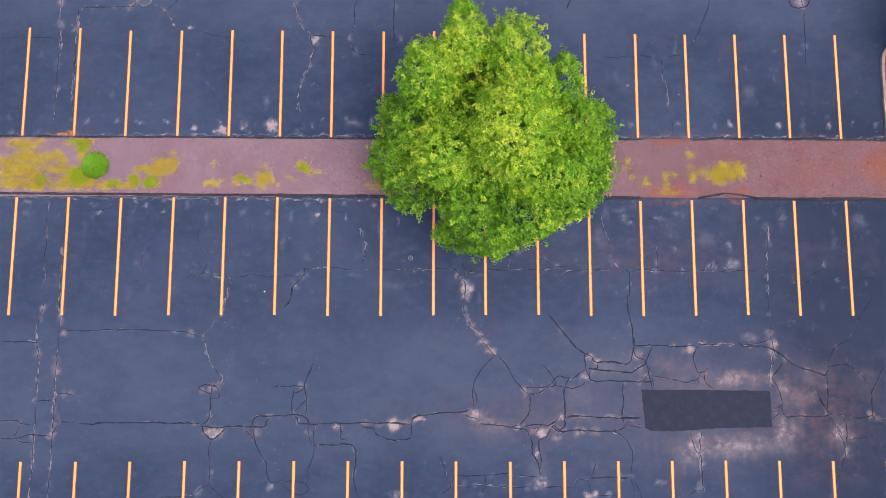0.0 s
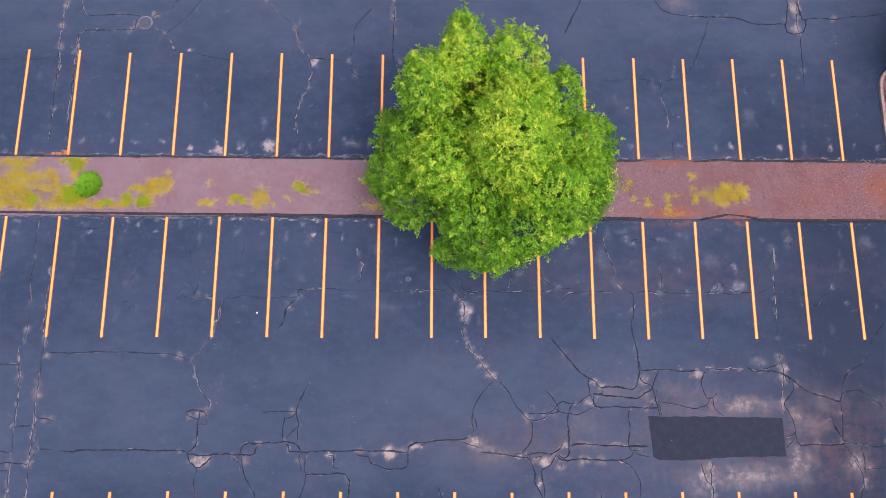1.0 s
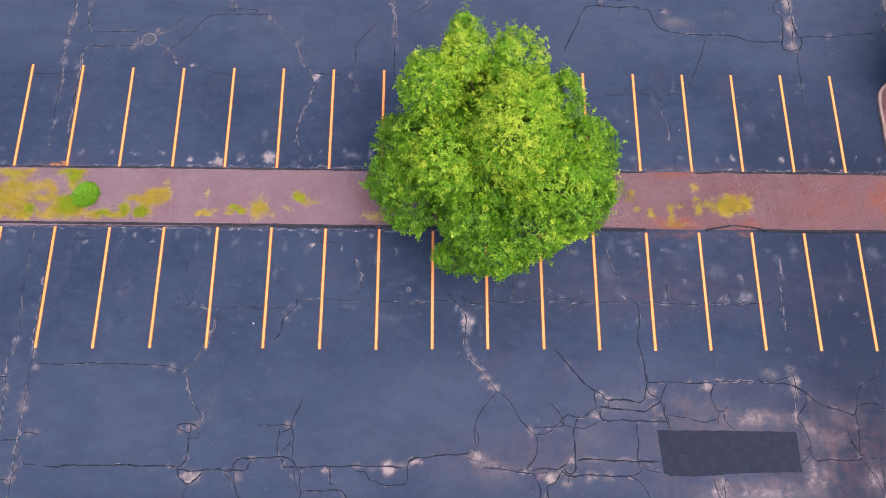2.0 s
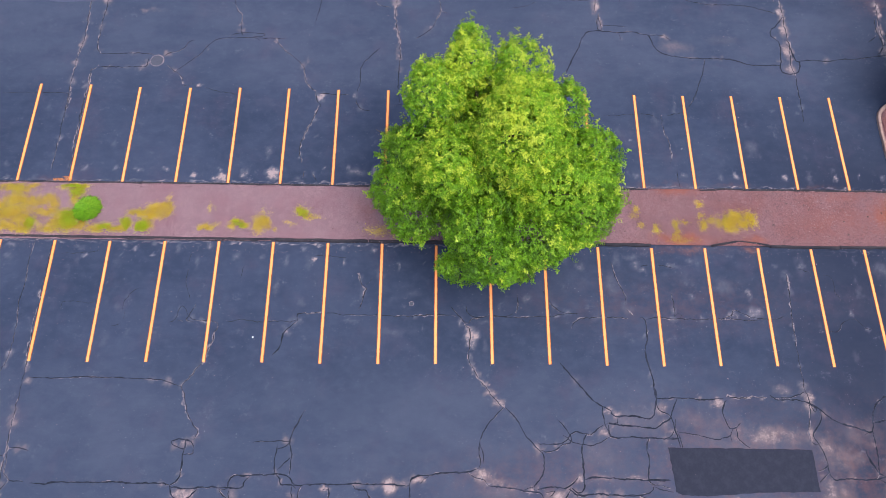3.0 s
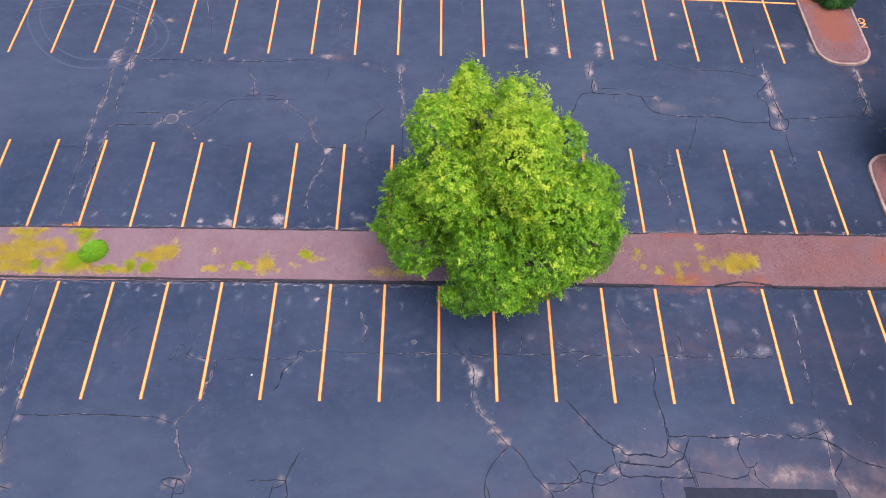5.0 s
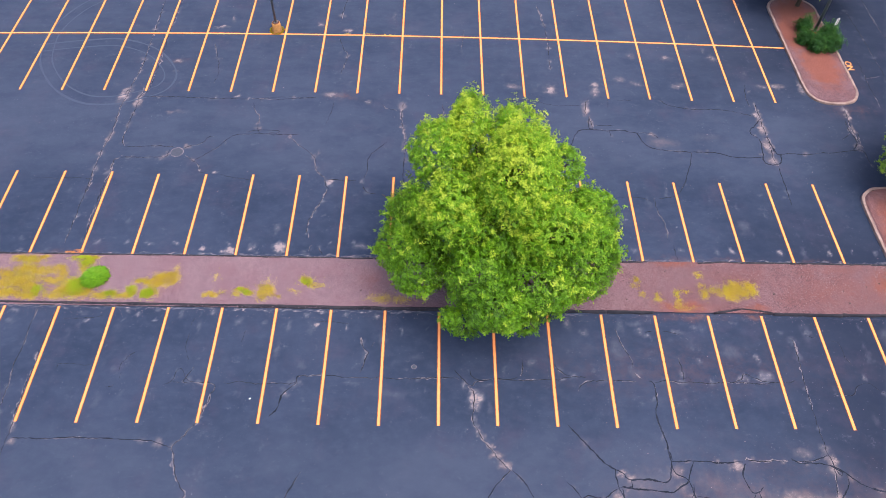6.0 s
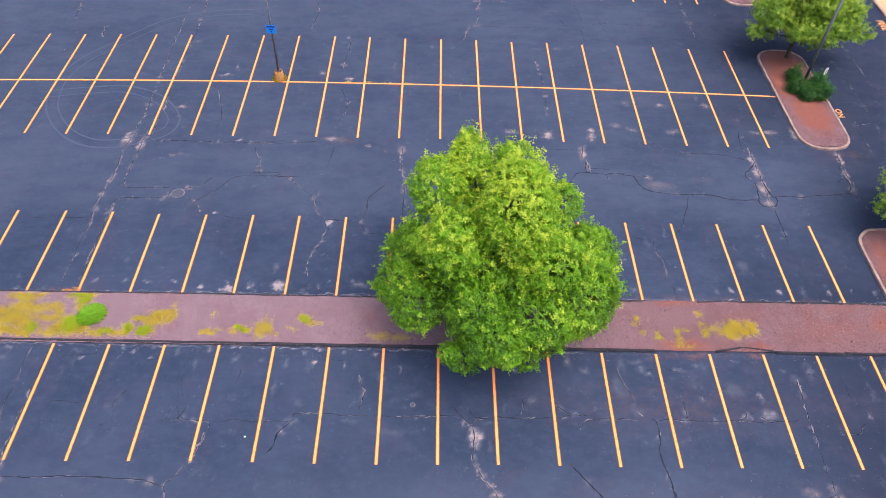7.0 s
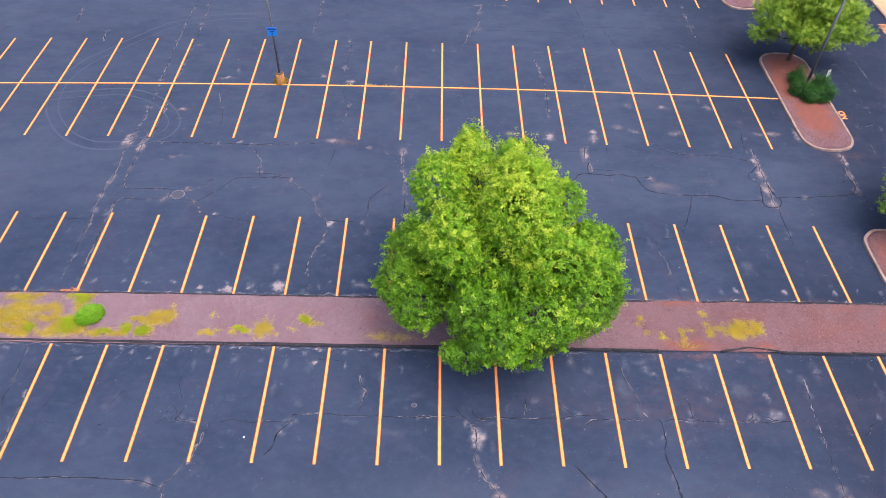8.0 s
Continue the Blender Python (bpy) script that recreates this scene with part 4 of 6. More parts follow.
crack((-29.0, 39.3), (-28.6, 36.7), width=0.04, dust=0.15)
crack((1.6, 29.6), (1.4, 27.5), width=0.04, dust=0.15)
crack((7.0, 32.7), (7.4, 29.8), (7.4, 25.4), width=0.04, dust=0.15)
crack((29.7, 34.3), (29.9, 30.8), (30.0, 26.9), (29.9, 23.6))
crack((31.5, 34.6), (31.6, 29.9), (32.0, 28.5))
crack((28.7, 26.7), (28.6, 23.9), (28.6, 22.1))
crack((28.0, 33.3), (29.0, 33.5))
crack((28.3, 25.0), (29.7, 25.3))
crack((-15.5, 27.6), (-14.7, 24.8), (-14.8, 23.5), width=0.04, dust=0.15)


def lines(a, b, step):
    return list(np.arange(a, b + step / 2, step))


def near_only(spots):
    """Spots summed in strips, so that only those close by are worked out."""
    def field(x, y):
        out = np.zeros_like(x)
        for s in spots:
            cols = np.where(np.abs(x[0] - s[0]) < 3 * s[2])[0]
            rows = np.where(np.abs(y[:, 0] - s[1]) < 3 * s[3])[0]
            if len(cols) and len(rows):
                part_of = np.ix_(rows, cols)
                out[part_of] = np.maximum(out[part_of], spread(x[part_of], y[part_of], [s]))
        return out
    return field


def lanes(x, y):
    """The driven aisles, greyed by traffic, and the double row, lightened to paint in its sheen."""
    x, y = np.clip(x, -99, 99), np.clip(y, -99, 99) + 0.35 * waves(x, y, 40, 9.0)
    out = np.zeros_like(x)
    for a, b in ((-7.2, -0.6), (15.8, 22.0), (35.2, 41.0)):
        out = np.maximum(out, 1 / (1 + np.exp(-(y - a) * 2.2)) / (1 + np.exp((y - b) * 2.2)))
    # low-angle sheen of the double row, put into the colour
    sheen_row = 0.65 / (1 + np.exp(-(y - 21.5) * 2.2)) / (1 + np.exp((y - 35.5) * 2.2))
    return np.maximum(out, sheen_row) * (1 - 1 / (1 + np.exp(-(x - 27.5) * 2)))


def right_dimming(x, y):
    """Darker asphalt at the row ends and along the cross lane, with edge light falloff painted in."""
    drift = waves(x, y, 60, 9.0)
    near = np.clip((x - 14.5 + drift) / 6, 0, 1) * np.clip((16 - y) / 6, 0, 1)
    back = np.clip((x - 14 + drift) / 9, 0, 1) * np.clip((y - 20) / 6, 0, 1)
    return np.maximum(np.maximum(near, back), np.clip((x - 21 + drift) / 7, 0, 1))


far_out = [60, 90, 140, 250, 500, 1000, 2500]
ground = new("ground", sheet("ground", [-x for x in far_out[::-1]] + lines(-48, -25.3, 0.3) + lines(-25, 28.5, 0.1) + lines(28.8, 44, 0.3) + far_out, [-x for x in far_out[::-1]] + [-40, -25] + lines(-15, -9.7, 0.3) + lines(-9.5, 5.8, 0.1) + lines(5.84, 6.4, 0.04) + lines(6.7, 9.1, 0.4) + lines(9.36, 9.84, 0.04) + lines(9.9, 25, 0.1) + lines(25.15, 35, 0.15) + lines(35.3, 50, 0.3) + far_out,
                             lambda x, y: x * 0, {"wear": near_only(worn), "soil": near_only(reddish), "lane": lanes, "baked_tone": right_dimming}, ASPHALT))
tagged(ground, "blue-black sealed asphalt of an empty, cracked parking lot", "ground", kind="structure")


# ---- crack meshes: tar-filled, a few millimetres proud ----
crack_rng = random.Random(11)


def build_crack(points, width, dust, tar):
    """A wandering tar-filled crack through the given places."""
    path = []
    ends = [2 * Vector(points[0]) - Vector(points[1])] + [Vector(q) for q in points] + [2 * Vector(points[-1]) - Vector(points[-2])]
    for a, b, c, d in zip(ends, ends[1:], ends[2:], ends[3:]):
        k = max(1, int((c - b).length / 0.09))
        for i in range(k):
            t = i / k
            q = 0.5 * (2 * b + (c - a) * t + (2 * a - 5 * b + 4 * c - d) * t * t + (3 * b - a - 3 * c + d) * t ** 3)
            path.append((q.x, q.y))
    path.append(points[-1])
    seed = crack_rng.uniform(0, 90)
    bent = []
    for i, (x, y) in enumerate(path):
        amp = (0.03 if tar else 0.042) if 0 < i < len(path) - 1 else 0.0
        a = noise.noise((x * 1.1, y * 1.1, seed)) + 0.8 * noise.noise((x * 3.7, y * 3.7, seed + 7)) + 0.7 * noise.noise((x * 9, y * 9, seed + 3))
        b = noise.noise((x * 1.1, y * 1.1, seed + 20)) + 0.8 * noise.noise((x * 3.7, y * 3.7, seed + 27)) + 0.7 * noise.noise((x * 9, y * 9, seed + 33))
        bent.append(Vector((x + amp * 1.6 * a, y + amp * 1.6 * b, 0.0)))
    crumbs = 0.27 if dust > 0.1 else 0.17
    verts, faces, kinds = [], [], []
    for i, p in enumerate(bent):
        d = bent[min(i + 1, len(bent) - 1)] - bent[max(i - 1, 0)]
        s = Vector((-d.y, d.x, 0)).normalized()
        end = min(i, len(bent) - 1 - i)
        w = width * (0.6 + 0.8 * abs(noise.noise((p.x * 1.9, p.y * 1.9, seed + 40))) + 0.55 * noise.noise((p.x * 8, p.y * 8, seed + 44))) * min(1.0, 0.4 + 0.2 * end)
        left = max(0.0, noise.noise((p.x * 0.8, p.y * 0.8, seed + 60)) + dust) * crumbs * max(0.0, noise.noise((p.x * 5, p.y * 5, seed)) + 0.2)
        right = max(0.0, noise.noise((p.x * 0.8, p.y * 0.8, seed + 80)) + dust) * crumbs * max(0.0, noise.noise((p.x * 5, p.y * 5, seed + 5)) + 0.2)
        for off, z in ((-w / 2 - left, 0.0015), (-w / 2, 0.003), (0, 0.006), (w / 2, 0.003), (w / 2 + right, 0.0015)):
            verts.append(p + s * off + Vector((0, 0, z)))
    for i in range(len(bent) - 1):
        q = 5 * i
        for k in range(4):
            faces.append((q + k, q + k + 5, q + k + 6, q + k + 1))
            kinds.append(1 if k in (0, 3) else 0)
    me = mesh_of("crack", verts, [f[::-1] for f in faces], tar or TAR)
    me.materials.append(DUST)
    me.polygons.foreach_set("material_index", kinds)
    return part("crack", me, ground)


for spec in CRACKS:
    build_crack(*spec)


# faint pale tyre rings by the far row
def tyre_mark(points, offset, width=0.17):
    """A smooth curved mark through the places, shifted sideways by offset."""
    pts = [Vector((*p, 0)) for p in points]
    path = []
    for i in range(1, len(pts) - 2):
        a, b, c, d = pts[i - 1:i + 3]
        for k in range(10):
            t = k / 10
            path.append(0.5 * (2 * b + (c - a) * t + (2 * a - 5 * b + 4 * c - d) * t * t + (3 * b - a - 3 * c + d) * t ** 3))
    verts, faces = [], []
    for i, p in enumerate(path):
        d = path[min(i + 1, len(path) - 1)] - path[max(i - 1, 0)]
        s = Vector((-d.y, d.x, 0)).normalized()
        w = width * (0.5 + 0.7 * abs(noise.noise((p.x * 0.4, p.y * 0.4, 2.0)) * 1.6))
        for q in (-w / 2, w / 2):
            verts.append(p + s * (offset + q) + Vector((0, 0, 0.0022)))
        if i:
            faces.append((2 * i - 2, 2 * i, 2 * i + 1, 2 * i - 1))
    part("tyre_mark", mesh_of("tyre_mark", verts, faces, SCUFF), ground, "faint pale curved tyre mark")


SCUFF = make_plain("tyre_scuff", (0.060, 0.077, 0.138), 0.85)
TURN = [(-30.1, 26.2), (-27.4, 27.1), (-24.5, 27.7), (-21.8, 27.9), (-19.2, 26.8), (-17.5, 24.6), (-17.7, 22.8), (-19.3, 21.8), (-20.9, 21.3), (-22.8, 21.4), (-24.8, 22.6), (-26.4, 24.7), (-27.0, 26.6), (-27.1, 28.9), (-26.2, 31.4), (-24.7, 33.3), (-23.1, 35.2), (-21.4, 36.9), (-19.4, 37.8), (-17.3, 38.4), (-14.6, 38.6), (-11.8, 38.3)]
tyre_mark(TURN, 0.0)
tyre_mark(TURN, -0.75, 0.12)

# dark square patch in the near aisle
verts, faces = [], []
corners = ((10.77, -3.82), (14.1, -3.84), (17.41, -3.88), (17.46, -5.71), (14.34, -5.79), (12.59, -5.93), (11.2, -5.9), (10.92, -5.76))
edge = []
for (ax, ay), (bx, by) in zip(corners, corners[1:] + corners[:1]):
    for i in range(10):
        f = i / 10
        edge.append((ax + (bx - ax) * f + rng.uniform(-0.02, 0.02), ay + (by - ay) * f + rng.uniform(-0.02, 0.02)))
verts = [(x, y, 0.0) for x, y in edge] + [(14.05 + (x - 14.05) * 0.985, -4.77 + (y + 4.77) * 0.97, 0.012) for x, y in edge]
k = len(edge)
faces = [(i, i + k, (i + 1) % k + k, (i + 1) % k) for i in range(k)] + [tuple(range(k, 2 * k))]
part("asphalt_patch", mesh_of("asphalt_patch", verts, [f[::-1] for f in faces], PATCH), ground, "fresh dark asphalt repair patch")


# ---- painted stall lines ----
def line_mesh(length, width=0.115):
    """A painted stripe with slightly ragged edges, centred on its start, along +y."""
    r = random.Random(int(length * 100))
    k = max(8, int(length / 0.12))
    verts, faces = [], []
    kinds = []
    h = width / 2
    for i in range(k + 1):
        a, b, c, d = (r.uniform(-0.006, 0.006) for q in range(4))
        y = length * i / k
        verts += [(-h - 0.032 + c, y, 0.0), (-h - 0.03 + c, y, 0.004), (-h + a, y, 0.005), (-h + a, y, 0.008), (h + b, y, 0.008), (h + b, y, 0.005), (h + 0.03 + d, y, 0.004), (h + 0.032 + d, y, 0.0)]
        if i:
            q = 8 * i - 8
            faces += [(q + j, q + j + 8, q + j + 9, q + j + 1) for j in range(7)]
            # index 1: painted orange glow along both sides of the stripe
            kinds += [1, 1, 0, 0, 0, 1, 1]
    me = mesh_of("parking_line", verts, [f[::-1] for f in faces], PAINT)
    me.materials.append(GLOWRIM)
    me.polygons.foreach_set("material_index", kinds)
    return me


def stall_lines(xs, y, length, group, slope=0.0, taper=0.0):
    """One stripe for each x; slope: how the row's start drifts along x, taper: how the length does."""
    made = {}
    for x in xs:
        size = round(length + taper * x, 1)
        if size not in made:
            made[size] = line_mesh(size)
        ob = new("parking_line", made[size])
        ob.matrix_basis = pose(x + rng.uniform(-0.015, 0.015), y + slope * x + rng.uniform(-0.03, 0.03), 0, 0, 0, rng.uniform(-0.12, 0.12))
        tagged(ob, "straight yellow painted stall line on dark asphalt", "road marking", group)


stall_lines(FRONT_X, -0.02, 6.15, "stall lines on the near side of the strip", 0.0, -0.004)
stall_lines(BACK_X, 9.49, 5.87, "stall lines on the far side of the strip", 0.0, -0.0045)
for x in FAR_X:
    a, b = 22.72 - 0.0004 * (x + 5) ** 2, 34.78 - 0.0009 * (x + 8) ** 2
    stall_lines([x], a, b - a, "stall lines of the far double row")
stall_lines(NEAR_X, -13.5, 6.1, "stall lines of the row behind the near aisle")
stall_lines(TOP_X, 41.75, 6.1, "stall lines beyond the far aisle", -0.04)
spine_mesh = line_mesh(75.0, 0.12)
for v in spine_mesh.vertices:
    x = 24.25 - v.co.y
    v.co = (x, 28.8 - 0.0007 * (x + 6) ** 2 + v.co.x, v.co.z + 0.003)
spine = new("spine_line", spine_mesh)
tagged(spine, "long yellow painted line dividing the double stall row", "road marking")


def lettering(text, x, y, turn, size):
    cu = bpy.data.curves.new("lettering", "FONT")
    cu.body, cu.size, cu.extrude, cu.align_x, cu.align_y = text, size, 0.003, "CENTER", "CENTER"
    cu.offset = 0.008
    tmp = new("lettering_form", cu)
    bpy.context.view_layer.update()
    me = bpy.data.meshes.new_from_object(tmp.evaluated_get(bpy.context.evaluated_depsgraph_get()))
    bpy.data.objects.remove(tmp)
    me.materials.clear()
    me.materials.append(PAINT)
    ob = new("road_lettering", me)
    ob.matrix_basis = pose(x, y, 0.006, 0, 0, turn)
    return tagged(ob, "yellow block letters painted on the asphalt lane", "road marking", "lane letters")


lettering("NO", 27.98, 26.35, 90, 0.6)
lettering("NO", 27.85, 30.2, 90, 0.6)
lettering("FIRE", 35.85, 38.2, -90, 0.85)


def cover(name, x, y, radius, label):
    """A round iron or concrete cover in a pale collar, flush with the asphalt."""
    top = thing(name, pose(x, y, 0), label, "utility cover")
    def disc(r0, r1, z):
        k = 28
        v = [(r * math.cos(2 * math.pi * i / k), r * math.sin(2 * math.pi * i / k), h) for r, h in ((r0, z), (r1, z), (r1 + 0.02, 0.0)) for i in range(k)]
        f = [(a * k + i, (a + 1) * k + i, (a + 1) * k + (i + 1) % k, a * k + (i + 1) % k) for a in range(2) for i in range(k)]
        return v, [q[::-1] for q in f]
    v, f = disc(radius * 0.9, radius, 0.008)
    part("collar", mesh_of("collar", v, f, DUST), top)
    v, f = disc(0.001, radius * 0.82, 0.006)
    part("lid", mesh_of("lid", v, f, LID), top)


LID = make_plain("lid_metal", (0.072, 0.080, 0.122), 0.85, 0.0, 0.4)
cover("manhole_cover", -15.76, 17.16, 0.38, "round grey manhole cover in a pale collar")
cover("valve_cover", -1.16, 2.98, 0.11, "small round valve cover set in asphalt")


# ---- planted strip ----
def strip_front(x):
    return 6.33 - 0.0045 * (x + 20)


mossy = [(-22.11, 9.10, 0.53, 0.16, 1), (-21.60, 8.98, 0.77, 0.32, 1), (-20.87, 9.17, 0.31, 0.16, 1), (-21.56, 8.40, 0.69, 0.39, 1), (-22.51, 8.03, 0.45, 0.35, 1), (-20.80, 8.25, 0.85, 0.32, 1), (-19.93, 8.44, 0.45, 0.28, 1), (-19.58, 8.10, 0.27, 0.35, 1), (-19.97, 7.67, 0.69, 0.20, 1), (-21.66, 7.70, 1.07, 0.47, 1), (-22.23, 7.45, 0.77, 0.32, 1), (-21.10, 7.33, 0.57, 0.28, 1), (-22.25, 6.88, 0.85, 0.35, 1), (-21.45, 6.82, 0.53, 0.24, 1), (-20.85, 6.70, 0.49, 0.24, 1), (-20.67, 7.09, 0.42, 0.35, 1)]
mossy += [(-18.78, 9.18, 0.69, 0.20, 1), (-18.52, 8.81, 0.42, 0.32, 1), (-18.27, 9.18, 0.31, 0.20, 1), (-18.59, 8.41, 0.27, 0.39, 1), (-18.83, 7.49, 0.77, 0.35, 1), (-19.25, 7.10, 0.69, 0.35, 1), (-19.67, 6.73, 0.61, 0.24, 1), (-18.50, 6.89, 0.69, 0.35, 1), (-18.00, 7.10, 0.38, 0.32, 1), (-17.30, 6.80, 0.53, 0.20, 1), (-16.71, 6.86, 0.53, 0.24, 1), (-16.12, 6.80, 0.53, 0.20, 1), (-15.78, 7.05, 0.23, 0.39, 1), (-13.95, 8.09, 0.49, 0.28, 1), (-14.39, 7.87, 0.57, 0.32, 1), (-15.12, 7.72, 0.57, 0.20, 1)]
mossy += [(-15.57, 7.66, 0.31, 0.16, 0.8), (-14.52, 7.51, 0.69, 0.28, 1), (-15.03, 6.90, 0.31, 0.32, 1), (-14.76, 7.02, 0.34, 0.35, 1), (-13.75, 7.69, 0.20, 0.32, 1), (-13.76, 8.55, 0.12, 0.35, 0.5), (-11.56, 8.03, 0.20, 0.24, 0.5), (-11.61, 6.94, 0.31, 0.20, 1), (-11.88, 6.84, 0.23, 0.16, 1), (-11.23, 7.06, 0.31, 0.16, 0.5), (-10.28, 7.21, 0.27, 0.20, 1), (-10.39, 6.91, 0.20, 0.20, 1), (-9.80, 7.06, 0.27, 0.16, 1), (-10.05, 7.31, 0.27, 0.12, 1), (-9.05, 7.07, 0.34, 0.51, 1), (-8.70, 7.19, 0.31, 0.43, 1)]
mossy += [(-8.24, 6.83, 0.27, 0.16, 0.6), (-8.86, 7.68, 0.34, 0.32, 0.4), (-7.63, 7.25, 0.23, 0.12, 0.7), (-7.30, 7.13, 0.20, 0.16, 0.5), (-6.87, 7.83, 0.31, 0.28, 1), (-6.59, 7.53, 0.31, 0.20, 0.8), (-6.14, 7.53, 0.34, 0.16, 0.5), (-6.99, 8.05, 0.23, 0.16, 0.8), (10.41, 8.13, 0.20, 0.24, 0.8), (10.28, 7.79, 0.20, 0.24, 0.5), (10.57, 7.24, 0.16, 0.16, 0.8), (11.37, 7.06, 0.23, 0.28, 0.9), (12.38, 7.28, 0.20, 0.35, 0.8), (12.42, 6.79, 0.34, 0.28, 0.6), (12.89, 7.43, 0.27, 0.16, 0.6)]
mossy += [(12.56, 6.43, 0.85, 0.16, 0.45), (13.75, 8.51, 0.16, 0.24, 1), (13.72, 7.81, 0.23, 0.16, 0.9), (13.79, 7.28, 0.23, 0.28, 1), (14.41, 7.59, 0.53, 0.28, 0.6), (15.22, 7.41, 0.53, 0.47, 1.3), (15.54, 7.81, 0.49, 0.32, 1.3), (16.32, 7.69, 0.31, 0.43, 1.2), (15.94, 7.38, 0.42, 0.28, 1.2)]
mossy += [(-26.0, 7.8, 2.0, 0.9, 1.0), (-30.0, 7.5, 2.2, 0.8, 1.0), (-3.0, 6.8, 0.7, 0.3, 0.6), (-1.9, 6.7, 0.6, 0.3, 0.5)]
soily = [(24.2, 7.9, 1.7, 1.2, 1.0), (20.5, 7.6, 4.0, 1.6, 0.45), (16.5, 8.4, 2.5, 1.0, 0.35), (12.6, 6.5, 1.6, 0.4, 1.0), (12.8, 9.3, 1.6, 0.3, 0.8), (-3.2, 8.0, 1.5, 1.2, 0.45), (16.4, 6.5, 0.8, 0.25, 0.9),
         (2.5, 7.9, 3.0, 1.5, 0.5), (21.0, 9.0, 2.5, 0.4, 0.5)]


def strip_height(x, y):
    v = (y - 7.83) / 1.6
    return 0.135 - 0.05 * v ** 4 + 0.02 * waves(x, y, 21, 2.2) + 0.012 * waves(x, y, 22, 0.5)


strip = new("planting_strip", sheet("planting_strip", lines(-46, 24.4, 0.1), lines(6.22, 9.42, 0.1), strip_height, {"moss": near_only(mossy), "soil": near_only(soily), "ruddy": lambda x, y: np.clip((x + 2 + 1.5 * waves(x, y, 61, 5.0)) / 16, 0, 1)}, GRAVEL))
tagged(strip, "raised strip of pinkish crushed gravel with moss", "planting strip", kind="structure")


def berm(points, width=0.17, height=0.14, label="low rounded dark asphalt kerb edging a gravel strip"):
    """An extruded asphalt kerb with a rounded top along a few places."""
    verts, faces = [], []
    path = []
    for (ax, ay), (bx, by) in zip(points, points[1:]):
        k = max(2, int(abs(bx - ax) / 0.12))
        path += [(ax + (bx - ax) * i / k, ay + (by - ay) * i / k) for i in range(k)]
    path.append(points[-1])
    prof = ((-0.5, 0.0), (-0.46, 0.55), (-0.3, 0.92), (0.0, 1.0), (0.3, 0.92), (0.46, 0.6), (0.5, 0.0))
    m = len(prof)
    for i, (x, y) in enumerate(path):
        for u, v in prof:
            wob = 0.03 * noise.noise((x * 0.9, u * 2, 3.0)) + 0.03 * noise.noise((x * 3.3, u * 3, 9.0))
            verts.append((x, y + u * width + wob, v * height * (1 + 0.18 * noise.noise((x * 0.7, 0, 5.0)))))
        if i:
            q = (i - 1) * m
            faces += [(q + j, q + j + m, q + j + m + 1, q + j + 1) for j in range(m - 1)]
    faces += [tuple(range(m)), tuple(range(len(verts) - m, len(verts)))[::-1]]
    ob = new("asphalt_kerb", mesh_of("asphalt_kerb", verts, [f[::-1] for f in faces], BERM, True))
    return tagged(ob, label, "kerb", "asphalt kerbs of the strip")


joints = [-46, -37.5, -29, -18.9, -10.2, -3.4, 3.5, 8.6, 11.0]
for a, b in zip(joints, joints[1:]):
    berm([(a + 0.012, strip_front(a) + 0.02), (b - 0.012, strip_front(b) + 0.02)])
berm([(14.1, 6.22), (15.55, 6.46)], 0.12, label="dark asphalt kerb piece pushed askew on gravel")
berm([(15.58, 6.46), (16.4, 6.36)], 0.12, label="dark asphalt kerb piece pushed askew on gravel")
berm([(16.43, 6.35), (17.1, 6.25)], 0.12, label="dark asphalt kerb piece pushed askew on gravel")
for a, b in ((17.13, 20.7), (20.73, 24.4)):
    berm([(a, 6.21), (b, 6.17)], 0.14)
for a, b in zip([-46, -36, -27, -20.3], [-36.02, -27.02, -20.33, -10.6]):
    berm([(a, 9.42), (b, 9.42)], 0.13, 0.12)
berm([(-10.57, 9.4), (-1.0, 9.36), (11.2, 9.37)], 0.13, 0.12)
berm([(13.9, 9.35), (15.3, 9.45), (16.2, 9.4)], 0.13, 0.12)
berm([(16.23, 9.4), (20.0, 9.42), (24.4, 9.36)], 0.14, 0.13)


# ---- growth on the strip ----
def blades(name, spots, count, lo, hi, width, lean, material, label, seed, height=strip_height, core=0.02, reach=(6.38, 9.3)):
    """Short curved blades scattered over ragged spots."""
    r = np.random.RandomState(seed)
    s = np.array(spots)
    pick = r.choice(len(s), count, p=(s[:, 2] * s[:, 3]) / (s[:, 2] * s[:, 3]).sum())
    x = s[pick, 0] + r.normal(0, 0.8, count) * s[pick, 2]
    y = s[pick, 1] + r.normal(0, 0.8, count) * s[pick, 3]
    ragged = 0.22 * waves(x, y, 50, 0.35) + 0.15 * waves(x, y, 51, 0.13)
    keep = (spread(x, y, spots) + ragged > core + 0.85 * r.rand(count)) & (y > reach[0]) & (y < reach[1])
    x, y = x[keep], y[keep]
    n = len(x)
    a = r.uniform(0, 6.283, n)
    h = r.uniform(lo, hi, n)
    z = height(x, y) - 0.01
    dx, dy = np.cos(a), np.sin(a)
    out = h * r.uniform(0.3, 1.0, n) * lean
    p = np.stack([x, y, z], -1)
    side = np.stack([-dy, dx, a * 0], -1) * (width / 2)
    mid = p + np.stack([dx * out * 0.4, dy * out * 0.4, h * 0.7], -1)
    tip = p + np.stack([dx * out, dy * out, h], -1)
    quads = np.stack([p - side, p + side, mid + side * 0.7, tip, mid - side * 0.7], 1)
    ob = new(name, fast_mesh(name, quads, 5, material))
    return tagged(ob, label, "ground cover", kind="stuff")


